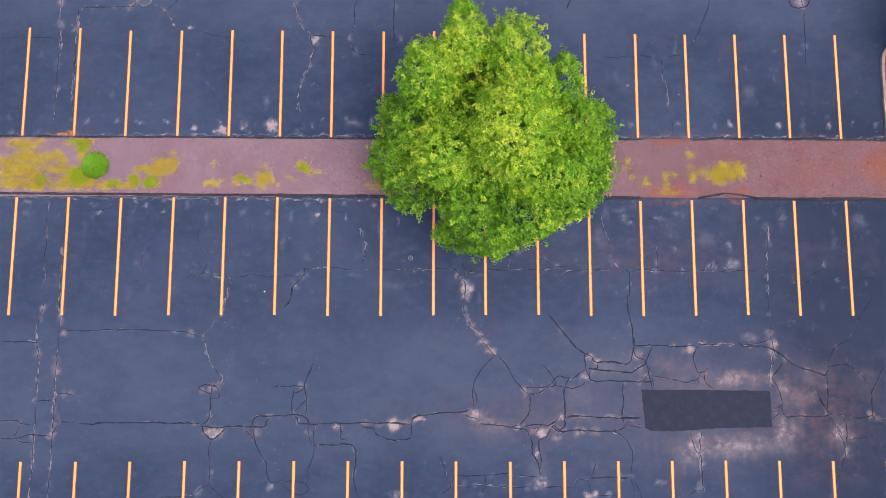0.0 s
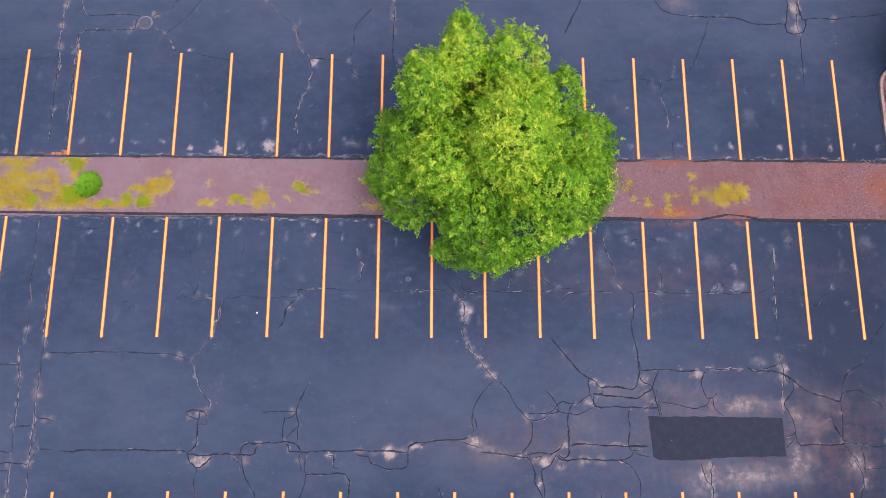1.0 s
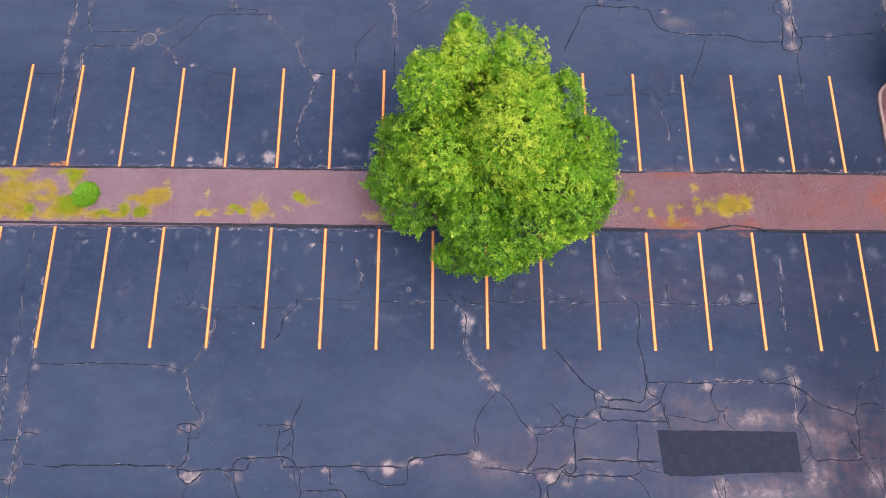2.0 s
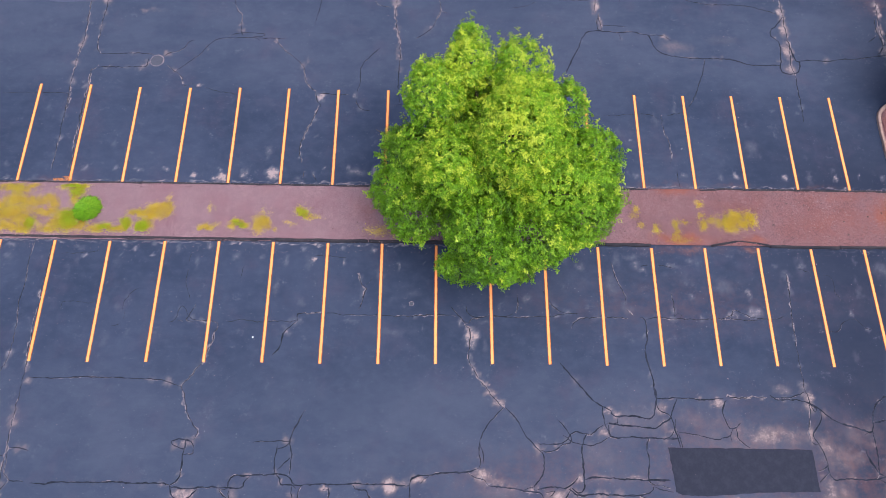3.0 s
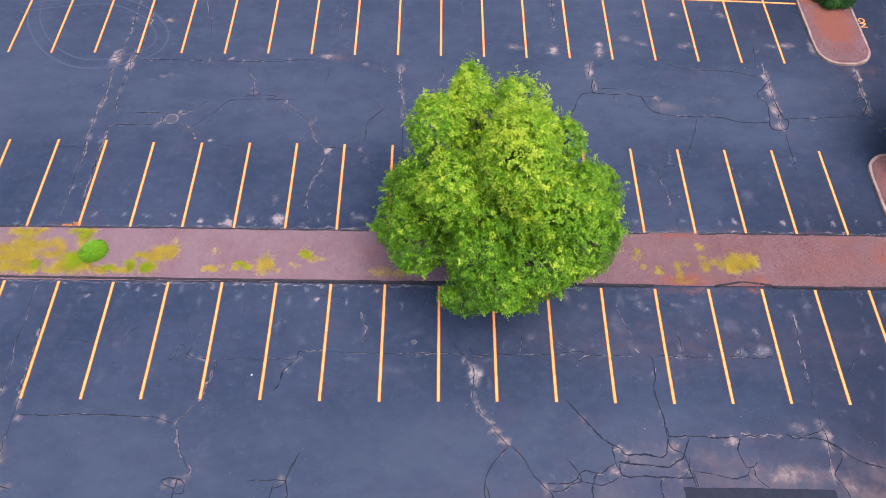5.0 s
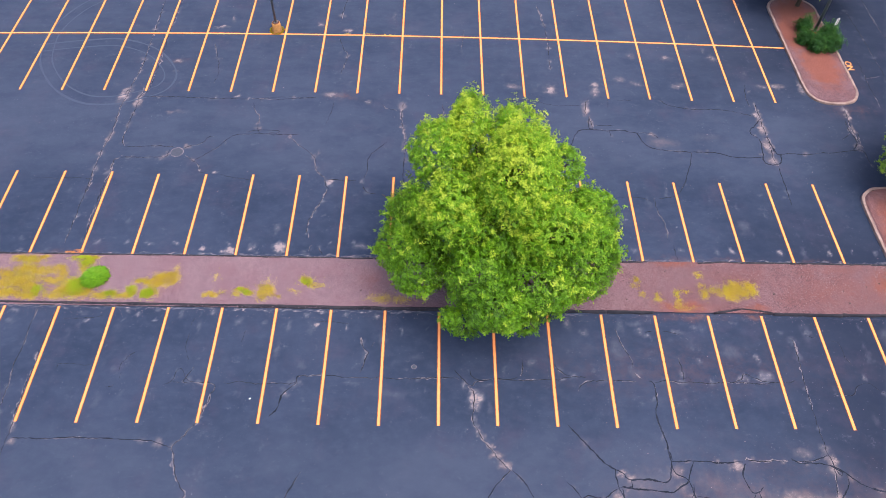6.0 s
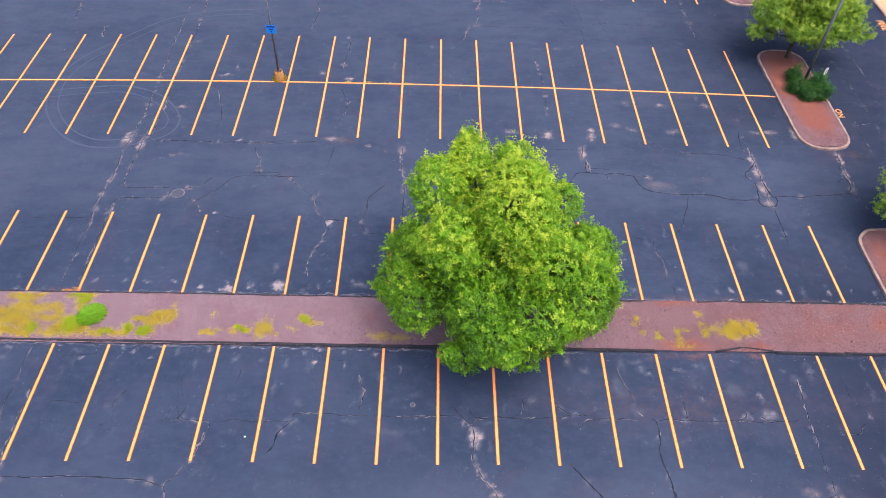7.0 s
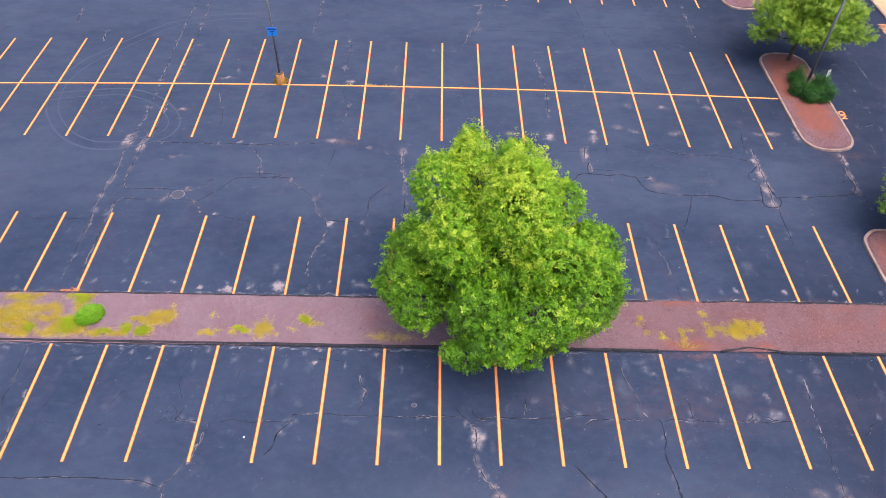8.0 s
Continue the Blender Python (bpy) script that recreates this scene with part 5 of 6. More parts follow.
blades("moss", mossy, 130000, 0.015, 0.05, 0.02, 1.3, MOSS, "low yellow-green moss patches on pink gravel", 1)
greener = [(-18.78, 9.18, 0.57, 0.18, 0.9), (-18.52, 8.81, 0.34, 0.27, 0.9), (-18.68, 7.49, 0.53, 0.32, 0.9), (-18.66, 7.10, 0.53, 0.36, 0.9), (-20.58, 7.09, 0.29, 0.32, 0.9), (-16.86, 6.86, 0.45, 0.22, 0.9), (-15.78, 7.05, 0.21, 0.36, 0.9), (-15.03, 6.90, 0.29, 0.32, 0.9), (-14.79, 7.02, 0.25, 0.32, 0.9), (-10.19, 7.25, 0.21, 0.14, 0.9), (-9.89, 7.06, 0.21, 0.14, 0.9), (-6.87, 7.80, 0.25, 0.22, 0.9)]
blades("short_grass", greener, 36000, 0.02, 0.06, 0.02, 0.9, TURF, "short yellow-green grass growing through gravel", 2, core=0.04)

blades("line_weeds", [(-5.1, 28.95, 0.35, 0.05, 1.0), (-3.8, 28.9, 0.4, 0.04, 1.0), (-2.2, 28.9, 0.2, 0.04, 1.0), (-6.5, 28.95, 0.2, 0.04, 0.8)], 500, 0.03, 0.08, 0.02, 1.0, MOSS, "yellow weeds along a crack beside a painted line", 9, lambda x, y: x * 0, reach=(20.0, 40.0))

# one big grass tuft
r = np.random.RandomState(8)
n = 2200
a, q = r.uniform(0, 6.283, n), np.sqrt(r.rand(n)) * (0.4 + 0.08 * np.sin(4 * a + 1))
L = r.uniform(0.08, 0.38, n)
p = np.stack([q * np.cos(a), q * np.sin(a), a * 0], -1)
a = a + r.normal(0, 1.0, n)
o = np.stack([np.cos(a), np.sin(a), a * 0], -1)
side = np.stack([-np.sin(a), np.cos(a), a * 0], -1) * 0.008
up = np.array([0, 0, 1.0])
mid = p + o * (L * 0.4)[:, None] + up * (L * 0.6)[:, None]
tip = p + o * (L * 1.05)[:, None] + up * (L * r.uniform(0.2, 0.7, n))[:, None]
tuft = new("grass_tuft", fast_mesh("grass_tuft", np.stack([p - side, p + side, mid + side, tip, mid - side], 1), 5, GRASS))
tuft.matrix_basis = pose(-17.8, 7.84, 0.12)
tagged(tuft, "bushy bright green grass tuft in the gravel", "grass")

# loose stones
def stones(name, count, box, lo, hi, height, seed, label):
    r = np.random.RandomState(seed)
    x, y = r.uniform(box[0], box[1], count), r.uniform(box[2], box[3], count)
    s = lo + (hi - lo) * r.rand(count) ** 3
    c = np.stack([x, y, height(x, y) + s * 0.2], -1)
    a = r.uniform(0, 6.283, count)
    def corner(ang, k, zz):
        return c + np.stack([np.cos(a + ang), np.sin(a + ang), a * 0], -1) * (s * k)[:, None] + np.array([0, 0, 1.0]) * (s * zz)[:, None]
    b = [corner(w, r.uniform(0.7, 1.2, count), -0.3) for w in (0, 2.1, 4.2)]
    t = [corner(w + 0.5, r.uniform(0.4, 0.7, count), 0.5) for w in (0, 2.1, 4.2)]
    verts = np.stack(b + t, 1).reshape(-1, 3)
    base = np.arange(count)[:, None] * 6
    tri = np.array([[3, 4, 5], [0, 1, 4], [0, 4, 3], [1, 2, 5], [1, 5, 4], [2, 0, 3], [2, 3, 5]])
    f = (base[:, None, :] + tri[None]).reshape(-1, 3)
    me = bpy.data.meshes.new(name)
    me.vertices.add(len(verts))
    me.vertices.foreach_set("co", verts.astype(np.float32).ravel())
    me.loops.add(f.size)
    me.loops.foreach_set("vertex_index", f.astype(np.int32).ravel())
    me.polygons.add(len(f))
    me.polygons.foreach_set("loop_start", np.arange(0, f.size, 3, dtype=np.int32))
    me.materials.append(PEBBLE)
    me.update(calc_edges=True)
    return tagged(new(name, me), label, "gravel", kind="stuff")


stones("gravel", 38000, (-30, 24.3, 6.4, 9.3), 0.010, 0.030, strip_height, 3, "loose pinkish crushed stones on the strip")
stones("grit", 900, (-24, 24, 5.6, 6.15), 0.006, 0.025, lambda x, y: x * 0, 4, "loose stone grit on the asphalt by the kerb")


stones("spilled_gravel", 1500, (-24, 24.3, 6.13, 6.42), 0.008, 0.024, lambda x, y: np.clip((y - 6.13) / 0.08, 0, 1) * 0.13, 14, "pinkish gravel spilled over an asphalt kerb")
stones("spilled_gravel", 2200, (-24, 24.3, 9.3, 9.52), 0.008, 0.026, lambda x, y: np.clip((9.52 - y) / 0.08, 0, 1) * 0.12, 15, "pinkish gravel spilled over an asphalt kerb")
stones("stray_grit", 350, (-30, 24, -8, 6.0), 0.008, 0.03, lambda x, y: x * 0, 5, "stray pale stone grit on the near asphalt")
stones("far_grit", 350, (-30, 24, 9.7, 34), 0.008, 0.03, lambda x, y: x * 0, 6, "stray pale stone grit on the far asphalt")
litter = stones("litter", 130, (-6, 24, 6.5, 9.2), 0.02, 0.07, strip_height, 7, "dark leaf litter and twigs on the gravel")
litter.data.materials[0] = DEBRIS
ORANGE = make_plain("orange_litter", (0.62, 0.25, 0.09), 0.95, 0.0, 0.6)
for count, box, seed in ((110, (-19.55, -19.05, 9.5, 9.78), 8), (70, (-20.0, -19.5, 9.52, 9.66), 18)):
    heap = stones("leaf_litter", count, box, 0.015, 0.05, lambda x, y: x * 0, seed, "orange-brown leaf litter heaped against the kerb")
    heap.data.materials[0] = ORANGE


# ---- kerbed islands ----
def island(x0, x1, y0, y1, soil, label):
    """A long bed with round ends, inside a concrete kerb."""
    isl = thing("island", pose((x0 + x1) / 2, (y0 + y1) / 2, 0), label, "traffic island", "kerbed islands", "structure")
    hw, hl = (x1 - x0) / 2, (y1 - y0) / 2
    def loop(off):
        pts = []
        rad = hw - off
        for end, a0 in ((1, 0), (-1, 180)):
            for i in range(33):
                a = radians(a0 + 180 * i / 32)
                # squared-off round end
                cx, cy = math.cos(a), math.sin(a)
                pts.append((rad * math.copysign(abs(cx) ** 0.8, cx), end * (hl - hw) + rad * math.copysign(abs(cy) ** 0.8, cy)))
            for i in range(1, 40):
                pts.append((-end * rad, end * (hl - hw) * (1 - i / 20)))
        return pts
    prof = ((0.0, 0.0), (0.012, 0.12), (0.03, 0.145), (0.15, 0.15), (0.175, 0.13), (0.18, 0.05))
    verts, faces = [], []
    rings = [loop(o) for o, z in prof]
    m = len(rings[0])
    for (o, z), pts in zip(prof, rings):
        verts += [(x + 0.035 * noise.noise((x * 1.3, y * 1.3, 1.0)) + 0.015 * noise.noise((x * 6, y * 6, o * 9)), y + 0.03 * noise.noise((x * 1.7, y * 1.7, 8.0)), z + 0.025 * noise.noise((x * 1.5, y * 1.5, 4.0))) for x, y in pts]
    for k in range(len(prof) - 1):
        faces += [(k * m + i, k * m + (i + 1) % m, (k + 1) * m + (i + 1) % m, (k + 1) * m + i) for i in range(m)]
    part("kerb", mesh_of("kerb", verts, faces, KERB), isl, "worn pinkish concrete kerb")
    inner = loop(0.165)
    def height(x, y):
        return 0.14 + 0.02 * waves(x, y, 31, 1.5)
    gv, gf, idx = [], [], {}
    step = 0.12
    nx, ny = int(hw / step), int(hl / step)
    def inside(x, y):
        e = abs(y) - (hl - hw)
        r0 = hw - 0.165
        return abs(x) <= r0 and (e <= 0 or (abs(x) / r0) ** 2.5 + (e / r0) ** 2.5 <= 1)
    for i in range(-nx, nx + 1):
        for j in range(-ny, ny + 1):
            if inside(i * step, j * step):
                idx[i, j] = len(gv)
                gv.append((i * step, j * step))
    for (i, j) in idx:
        if (i + 1, j) in idx and (i, j + 1) in idx and (i + 1, j + 1) in idx:
            gf.append((idx[i, j], idx[i + 1, j], idx[i + 1, j + 1], idx[i, j + 1]))
    g = np.array(gv)
    z = height(g[:, 0], g[:, 1])
    me = mesh_of("bed", np.column_stack([g, z]), gf, GRAVEL, True)
    me.attributes.new("soil", "FLOAT", "POINT").data.foreach_set("value", spread(g[:, 0], g[:, 1], soil).astype(np.float32))
    me.attributes.new("ruddy", "FLOAT", "POINT").data.foreach_set("value", np.clip(0.95 + 0.3 * waves(g[:, 0], g[:, 1], 62, 3.0), 0, 1).astype(np.float32))
    part("bed", me, isl, "pinkish gravel bed with orange mulch")
    low = mesh_of("bed_base", [(x, y, 0.108) for x, y in inner], [tuple(range(m))], GRAVEL)
    low.attributes.new("ruddy", "FLOAT", "POINT").data.foreach_set("value", [0.95] * m)
    part("bed_base", low, isl)
    return isl


island(24.0, 27.6, 22.3, 34.1, [(0.05, -1.9, 1.1, 2.0, 2.0), (-0.7, 1.6, 1.0, 2.4, 1.4), (0.0, 4.2, 1.5, 1.7, 1.3)], "long kerbed island with gravel, mulch, shrubs and a tree")
island(24.35, 28.0, -1.0, 15.1, [(-0.4, 4.5, 1.4, 3.5, 0.9), (0, 0, 1.5, 3, 0.8)], "long kerbed island with reddish gravel at the strip's end")
island(23.6, 27.3, 40.75, 53.0, [(0, -3, 1.2, 2, 0.7)], "kerbed gravel island beyond the far aisle")

# tan walk beyond the lane
slab = thing("pavement", pose(36.6, 30, 0), "tan concrete walk with a kerb edge", "pavement", kind="structure")
part("paving", from_bm("paving", slab_bm(0.15, 14, -40, 60, 0, 0.14, 0.0), TANSLAB), slab)
part("kerb", from_bm("kerb", slab_bm(-0.05, 0.15, -40, 60, 0, 0.15, 0.02), KERB), slab)


# ---- trees ----
def leaf_cloud(name, lobes, sprigs, per, leaf, material, seed, bumps=90, bump_r=(0.45, 0.8), droop=0.0, shoots=1500, spray=0.35, slim=0.25, baked_tone=(6.0, 5.0), bump_at=0.8, inset=0.0):
    """Sprigs of small folded leaves on the shells of many lobes, denser outside."""
    r = np.random.RandomState(seed)
    lob = np.array(lobes, dtype=float)
    lob[:, 3:] -= inset
    area = (lob[:, 3] * lob[:, 4] * lob[:, 5]) ** (2 / 3)
    # small bumps on the shells make the outline uneven
    pick = r.choice(len(lob), bumps, p=area / area.sum())
    d = r.normal(size=(bumps, 3))
    d[:, 2] = np.abs(d[:, 2]) * 0.8 - 0.2
    d /= np.linalg.norm(d, axis=1)[:, None]
    rr = r.uniform(*bump_r, bumps)
    small = np.column_stack([lob[pick, :3] + d * lob[pick, 3:] * bump_at, rr, rr, rr * 0.8])
    every = np.vstack([lob, small])
    area = (every[:, 3] * every[:, 4] * every[:, 5]) ** (2 / 3)
    n = sprigs
    pick = r.choice(len(every), n, p=area / area.sum())
    d = r.normal(size=(n, 3))
    d /= np.linalg.norm(d, axis=1)[:, None]
    shell = 1.04 - 0.42 * r.rand(n) ** 1.6
    c = every[pick, :3] + d * every[pick, 3:] * shell[:, None]
    inside = np.zeros(n)
    for e in lob:
        q = np.linalg.norm((c - e[:3]) / e[3:], axis=1)
        inside = np.maximum(inside, 1 - q)
    keep = inside < 0.3 + 0.25 * r.rand(n)
    c, d = c[keep], d[keep]
    # light from above painted in: yellower, lighter tone with height and outermost
    tone = np.clip(r.rand(len(c)) ** 1.2 * 0.46 - 0.03 + 0.1 * (shell[keep] > 0.98) + 0.54 * np.clip((c[:, 2] - baked_tone[0]) / baked_tone[1], 0, 1), 0, 1)
    # shoots that stick out of the outline, with lighter leaves
    some = np.where(shell[keep] > 0.97)[0]
    some = r.choice(some, min(len(some), shoots), replace=False)
    reach = r.uniform(0.1, 0.45, len(some))[:, None]
    tips = [c[some] + (d[some] + np.array([0, 0, 0.35])) * reach * f for f in (0.5, 1.0)]
    c = np.vstack([c] + tips)
    d = np.vstack([d, d[some], d[some]])
    tone = np.concatenate([tone, np.clip(tone[some] + r.uniform(0, 0.4, len(some)), 0, 1), np.clip(tone[some] + r.uniform(0.1, 0.5, len(some)), 0, 1)])
    n = len(c)
    # a rosette of leaves round each sprig
    axis = d + np.array([0, 0, 0.6 - droop]) + r.normal(0, 0.35, (n, 3))
    axis /= np.linalg.norm(axis, axis=1)[:, None]
    cen, nor = np.repeat(c, per, 0), np.repeat(axis, per, 0)
    k = len(cen)
    t = r.normal(size=(k, 3))
    t -= nor * (t * nor).sum(1)[:, None]
    t /= np.linalg.norm(t, axis=1)[:, None]
    t = t + nor * r.uniform(-0.5, 0.75, k)[:, None]
    t /= np.linalg.norm(t, axis=1)[:, None]
    b = np.cross(nor, t)
    b /= np.linalg.norm(b, axis=1)[:, None]
    nor = np.cross(t, b)
    size = leaf * r.uniform(0.6, 1.2, k)[:, None]
    cen = cen + t * size * 0.55 + r.normal(0, 1, (k, 3)) * leaf * spray
    fold = nor * size * 0.1
    verts = np.stack([cen - t * size * 0.5, cen + b * size * slim + fold, cen + t * size * 0.5, cen - b * size * slim + fold], 1)
    me = fast_mesh(name, verts, 4, material)
    # sprig tone carries the painted top light to every leaf
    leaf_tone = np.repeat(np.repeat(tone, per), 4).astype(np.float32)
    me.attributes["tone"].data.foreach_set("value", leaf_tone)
    return me


def tree(name, x, y, z, lobes, sprigs, leaf, material, label, trunk, seed, bumps, bump_r=(0.45, 0.8), bump_at=0.8, baked_tone=(6.0, 5.0)):
    """Trunk with limbs up into each lobe, and a crown of leaves. Lobes are relative to the base."""
    tr = thing(name, pose(x, y, z), label, "tree")
    top, rad = trunk
    part("trunk", tube("trunk", [(0, 0, -0.15), (0.02, 0, 0.15), (0.05, 0.03, top * 0.4), (0.0, 0.05, top * 0.75), (0.05, 0.0, top)], [rad * 1.6, rad * 1.15, rad, rad * 0.8, rad * 0.35], BARK, 14), tr)
    r = random.Random(seed)
    for lx, ly, lz, rx, ry, rz in lobes:
        h = min(top * 0.9, max(top * 0.3, lz - 0.55 * math.hypot(lx, ly) - 0.4))
        mid = (lx * 0.5 + r.uniform(-0.2, 0.2), ly * 0.5 + r.uniform(-0.2, 0.2), (h + lz) / 2 - 0.1)
        b = rad * 0.4
        part("limb", tube("limb", [(0.02, 0.02, h), mid, (lx, ly, lz), (lx * 1.2, ly * 1.2, lz + rz * 0.5)], [b, b * 0.7, b * 0.4, b * 0.12], BARK, 7), tr)
    part("crown", leaf_cloud("crown", lobes, sprigs, 10, leaf, material, seed, bumps, bump_r, bump_at=bump_at, baked_tone=baked_tone, inset=0.05), tr, "dense leaves in uneven clumps")
    return tr


MAIN = [(0.67, -0.47, 8.51, 1.63, 1.99, 2.45), (-1.12, 3.80, 7.78, 1.00, 1.60, 1.34), (1.10, 3.12, 7.60, 1.42, 1.80, 1.14), (-2.63, 2.22, 7.52, 1.37, 1.65, 1.18),
        (-3.57, 0.77, 4.33, 1.61, 1.65, 1.23), (-3.48, -1.43, 3.59, 1.50, 1.69, 1.22), (-0.95, -2.78, 4.51, 1.30, 1.58, 2.07), (-1.24, -4.10, 2.92, 1.05, 0.90, 0.70),
        (1.79, -3.17, 4.25, 1.93, 1.42, 1.94), (3.84, -1.84, 4.39, 1.78, 1.68, 2.26), (4.39, 0.76, 4.75, 1.67, 1.30, 1.26), (2.44, -2.22, 6.66, 1.76, 1.01, 1.83)]
MAIN += [(-1.89, -1.02, 6.85, 1.53, 1.66, 1.80), (0.53, 0.06, 5.49, 2.96, 2.78, 2.81), (0.49, 2.67, 5.32, 1.99, 1.68, 1.80), (3.42, 2.45, 6.25, 0.92, 1.16, 0.92),
         (-4.49, 1.98, 3.83, 0.62, 0.81, 0.63), (0.06, -4.07, 3.99, 1.54, 1.13, 1.35), (1.46, -4.11, 3.13, 0.62, 0.76, 0.93), (4.87, -0.27, 4.31, 1.20, 0.95, 1.21),
         (-3.04, 0.59, 5.90, 1.26, 1.36, 1.11), (1.44, 1.25, 7.69, 1.44, 1.57, 1.50), (4.98, -1.23, 3.77, 0.90, 0.91, 0.88), (-4.45, -0.66, 3.70, 1.10, 1.24, 1.13)]
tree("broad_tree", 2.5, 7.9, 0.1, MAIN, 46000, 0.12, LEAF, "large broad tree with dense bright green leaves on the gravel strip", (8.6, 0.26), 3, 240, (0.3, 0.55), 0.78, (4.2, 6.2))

MAPLE = [(0.4, 0.2, 4.5, 1.9, 1.8, 1.7), (-1.9, 0.3, 3.5, 1.7, 1.4, 0.9), (2.4, 0.5, 3.5, 1.9, 1.5, 0.9), (0.9, -1.5, 2.5, 0.9, 0.8, 0.8), (-0.6, -1.3, 3.1, 1.2, 1.0, 0.8), (0.2, 1.9, 3.5, 1.8, 1.4, 1.2),
         (3.3, -0.6, 2.8, 1.2, 0.9, 0.6), (-2.6, -0.4, 2.4, 1.0, 0.8, 0.55), (0.3, 0.3, 3.3, 1.9, 1.7, 1.0), (0.3, 0.2, 6.0, 1.0, 1.0, 1.1), (1.7, -1.2, 3.2, 1.0, 0.8, 0.7)]
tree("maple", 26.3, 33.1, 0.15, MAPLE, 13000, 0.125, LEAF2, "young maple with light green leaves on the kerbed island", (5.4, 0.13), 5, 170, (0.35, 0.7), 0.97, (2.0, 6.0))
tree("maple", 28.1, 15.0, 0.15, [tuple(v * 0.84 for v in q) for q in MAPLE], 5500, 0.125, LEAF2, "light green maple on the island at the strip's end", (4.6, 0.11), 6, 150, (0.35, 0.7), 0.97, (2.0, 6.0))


# ---- shrubs ----
def shrub(x, y, rx, ry, h, seed):
    s = thing("shrub", pose(x, y, 0.12), "dense dark green shrub growing from orange mulch", "shrub", "island shrubs")
    lob = [(0, 0, h * 0.5, rx, ry, h * 0.5), (rx * 0.35, 0.1, h * 0.6, rx * 0.6, ry * 0.6, h * 0.5), (-rx * 0.4, -0.1, h * 0.5, rx * 0.6, ry * 0.6, h * 0.45)]
    part("foliage", leaf_cloud("foliage", lob, 620, 8, 0.17, BUSHLEAF, seed, 26, (0.12, 0.22), shoots=160, slim=0.13, baked_tone=(0.4, 1.5), inset=0.06), s)
    for i in range(5):
        a = i * 1.257
        part("stem", tube("stem", [(0.04 * math.cos(a), 0.04 * math.sin(a), -0.05), (rx * 0.4 * math.cos(a), ry * 0.4 * math.sin(a), h * 0.7)], [0.02, 0.008], BARK, 6), s)
    return s


shrub(25.75, 30.1, 0.24, 0.24, 0.7, 31)
shrub(25.45, 28.8, 0.27, 0.27, 0.6, 32)
shrub(26.0, 27.95, 0.28, 0.27, 0.6, 33)
shrub(27.0, 27.9, 0.52, 0.48, 0.8, 34)
shrub(26.95, 29.0, 0.42, 0.42, 1.0, 35)


# ---- lamp posts and signs ----
def lamp_post(x, y, base_h, base_r, height, label, thick=0.085):
    p = thing("lamp_post", pose(x, y, 0), label, "lamp post", "lot lamp posts")
    part("footing", tube("footing", [(0, 0, -0.1), (0, 0, 0.1), (0, 0, base_h - 0.06), (0, 0, base_h)], [base_r * 1.16, base_r * 1.1, base_r * 0.92, base_r * 0.84], RUST, 24), p, "weathered orange-painted concrete footing")
    # flat dark disc painted as the shaded hollow round the pole
    part("footing_cap", tube("footing_cap", [(0, 0, base_h), (0, 0, base_h + 0.012)], [base_r * 0.74, base_r * 0.73], HOLLOW, 20), p, "dark reddish disc standing in for the footing's hollow top")
    bm = slab_bm(-0.13, 0.13, -0.13, 0.13, base_h + 0.012, base_h + 0.03, 0.005)
    part("base_plate", from_bm("base_plate", bm, METAL), p)
    for i in range(4):
        a = radians(45 + 90 * i)
        part("bolt", tube("bolt", [(0.15 * math.cos(a), 0.15 * math.sin(a), base_h + 0.02), (0.15 * math.cos(a), 0.15 * math.sin(a), base_h + 0.07)], [0.018, 0.018], METAL, 6), p)
    part("pole", tube("pole", [(0, 0, base_h + 0.04), (0, 0, height)], [thick, thick * 0.75], METAL, 12), p)
    part("lamp_head", from_bm("lamp_head", slab_bm(-0.2, 0.2, -0.75, 0.1, height, height + 0.16, 0.03), METAL), p)
    return p


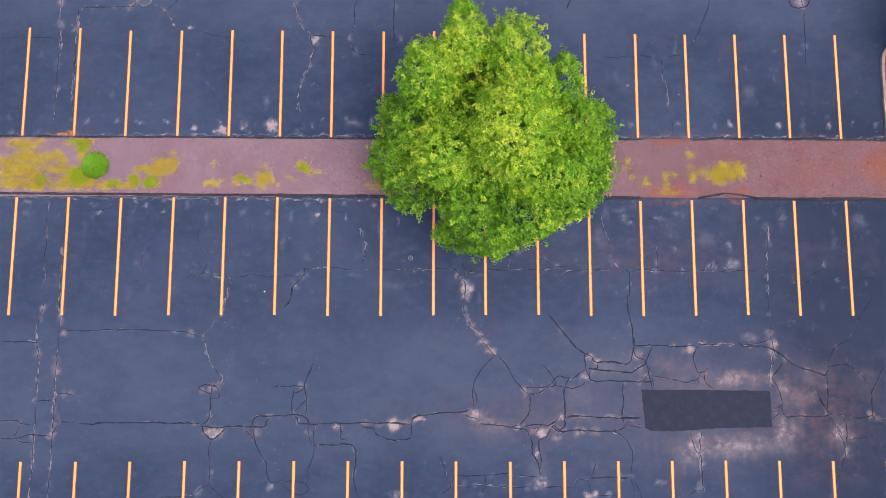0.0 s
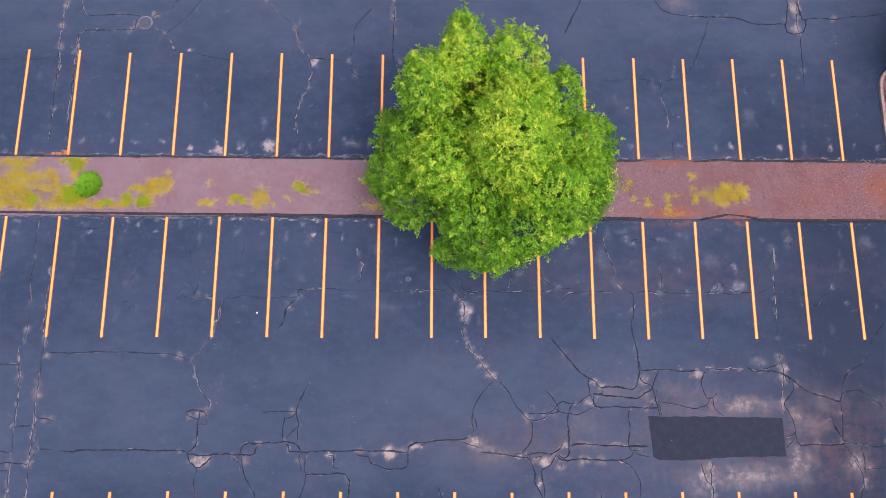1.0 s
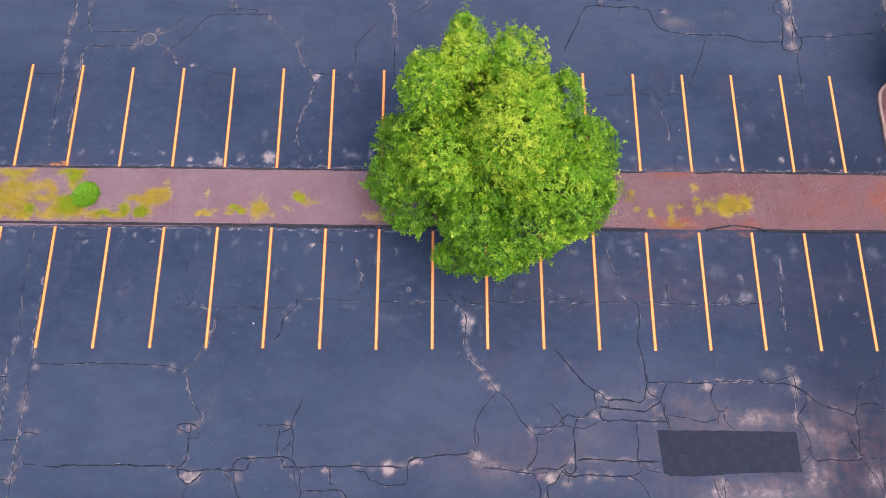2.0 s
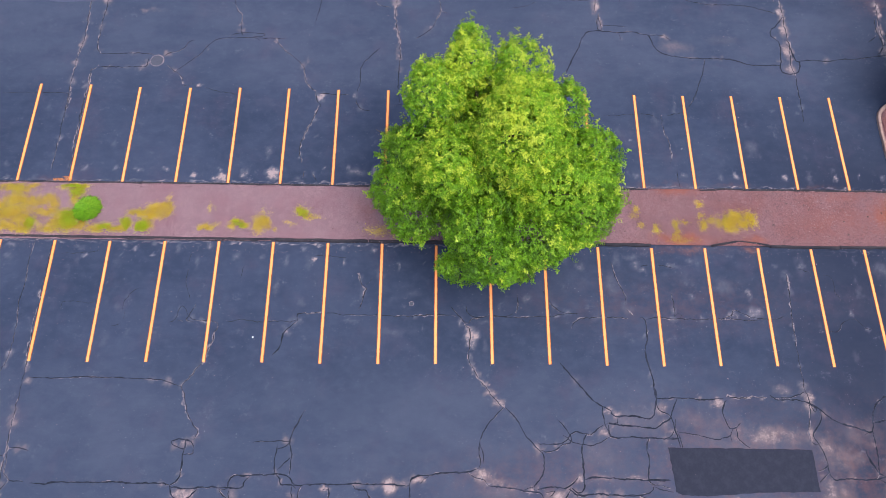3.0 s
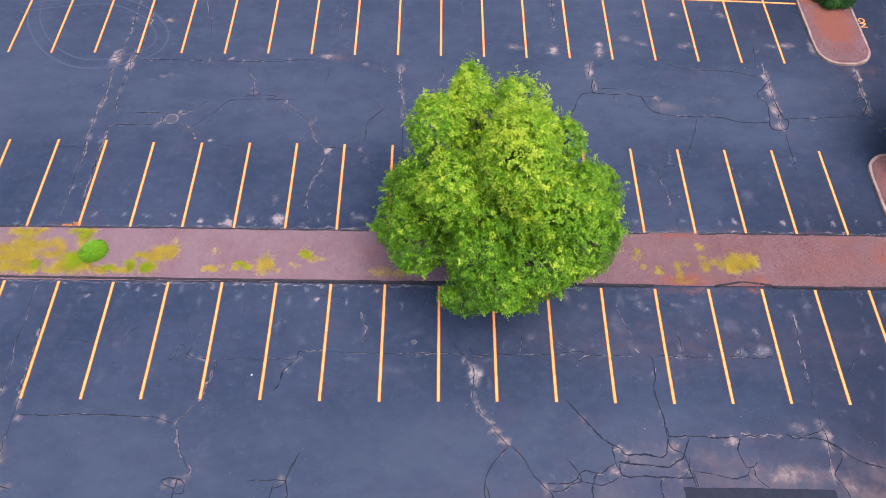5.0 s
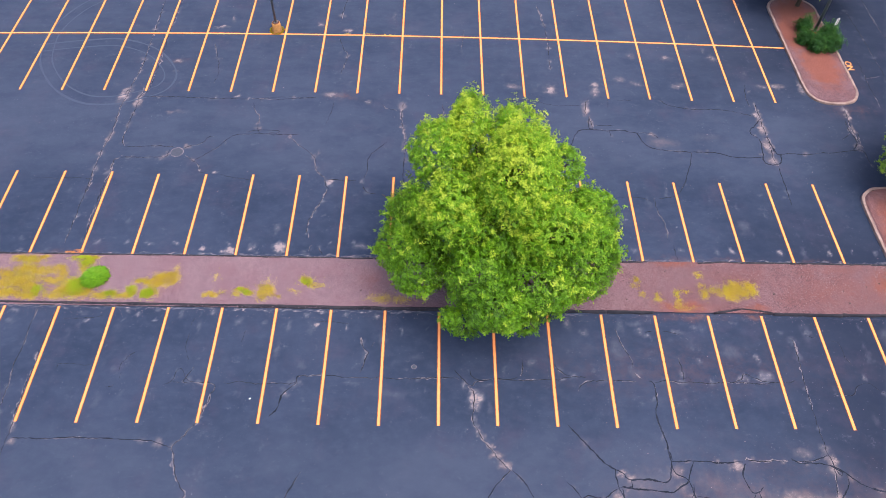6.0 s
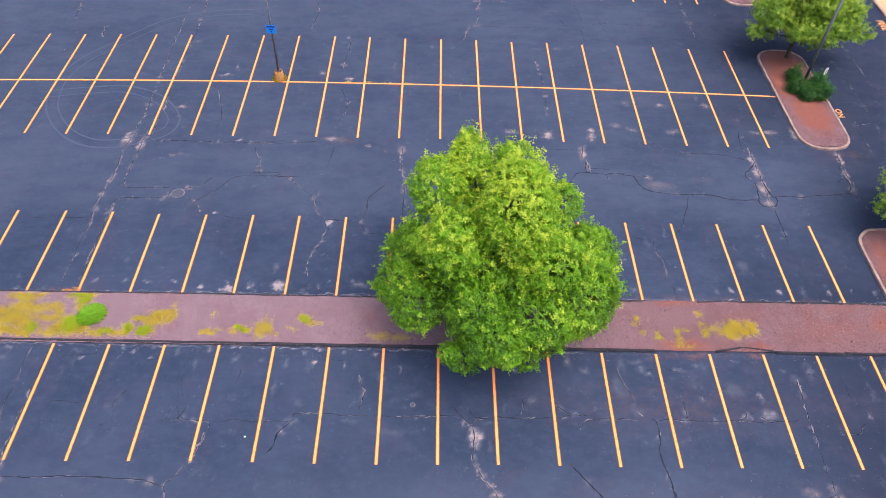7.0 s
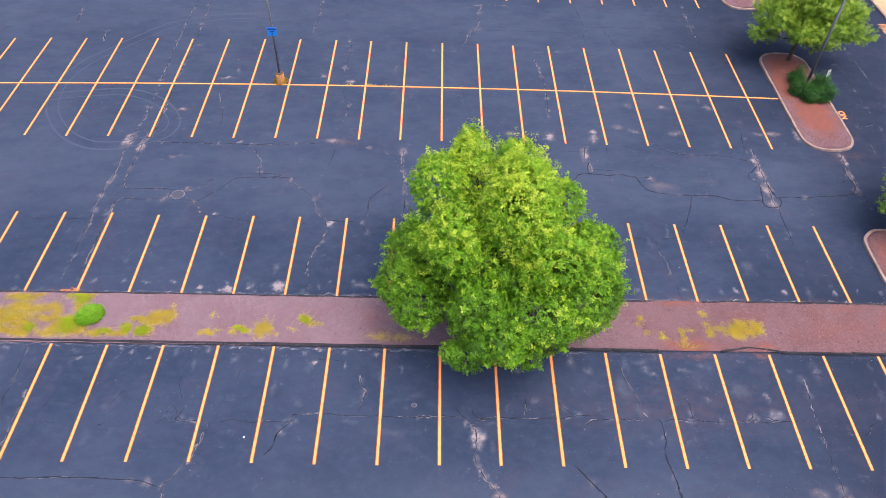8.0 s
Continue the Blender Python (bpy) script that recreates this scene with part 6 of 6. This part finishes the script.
post = lamp_post(-11.47, 29.13, 0.70, 0.32, 9.0, "dark metal lamp post on an orange concrete footing")
panel = part("sign", from_bm("sign", slab_bm(-0.32, 0.32, -0.125, -0.10, 3.72, 4.34, 0.004), BLUE), post, "blue rectangular sign on the post")
for z, w, h in ((4.22, 0.27, 0.045), (4.03, 0.15, 0.035), (3.87, 0.045, 0.05)):
    part("print_bar", from_bm("print_bar", slab_bm(-w, w, -0.131, -0.126, z - h, z + h), NAVY), panel)
lamp_post(26.55, 29.85, 0.25, 0.2, 9.0, "dark metal lamp post standing among shrubs", 0.115)

# grass round the footing
r = np.random.RandomState(12)
n = 350
a, q = r.uniform(0, 6.283, n), r.uniform(0.35, 0.47, n)
L = r.uniform(0.05, 0.16, n)
p = np.stack([q * np.cos(a), q * np.sin(a), a * 0], -1)
o = np.stack([np.cos(a), np.sin(a), a * 0], -1)
side = np.stack([-np.sin(a), np.cos(a), a * 0], -1) * 0.012
mid = p + o * (L * 0.2)[:, None] + up * (L * 0.7)[:, None]
tip = p + o * (L * 0.6)[:, None] + up * L[:, None]
ring_grass = new("weeds", fast_mesh("weeds", np.stack([p - side, p + side, mid + side, tip, mid - side], 1), 5, MOSS))
ring_grass.matrix_basis = pose(-11.47, 29.13, 0)
tagged(ring_grass, "yellowed weeds round a lamp post footing", "weeds", kind="stuff")

small_sign = thing("road_sign", pose(27.15, 28.9, 0.12, 0, 0, 25), "small white sign on a thin dark post by shrubs", "sign")
part("post", tube("post", [(0, 0, -0.1), (0, 0, 1.85)], [0.03, 0.03], METAL, 8), small_sign)
plate = part("plate", from_bm("plate", slab_bm(-0.13, 0.13, -0.05, -0.035, 1.35, 1.88, 0.004), WHITE), small_sign, "white metal plate")
part("print_bar", from_bm("print_bar", slab_bm(-0.035, 0.045, -0.056, -0.051, 1.38, 1.85), DEBRIS), plate)

# a crumpled scrap of paper on the near stalls
r = random.Random(17)
bm = bmesh.new()
bmesh.ops.create_icosphere(bm, subdivisions=2, radius=0.032)
for v in bm.verts:
    v.co *= r.uniform(0.65, 1.25)
    v.co = (v.co.x * 1.4, v.co.y, max(0.0, v.co.z * 0.45 + 0.02))
scrap = new("paper_scrap", from_bm("paper_scrap", bm, WHITE))
scrap.matrix_basis = pose(-8.76, 1.22, 0.0, 0, 0, 35)
tagged(scrap, "crumpled scrap of white paper on the asphalt", "litter")
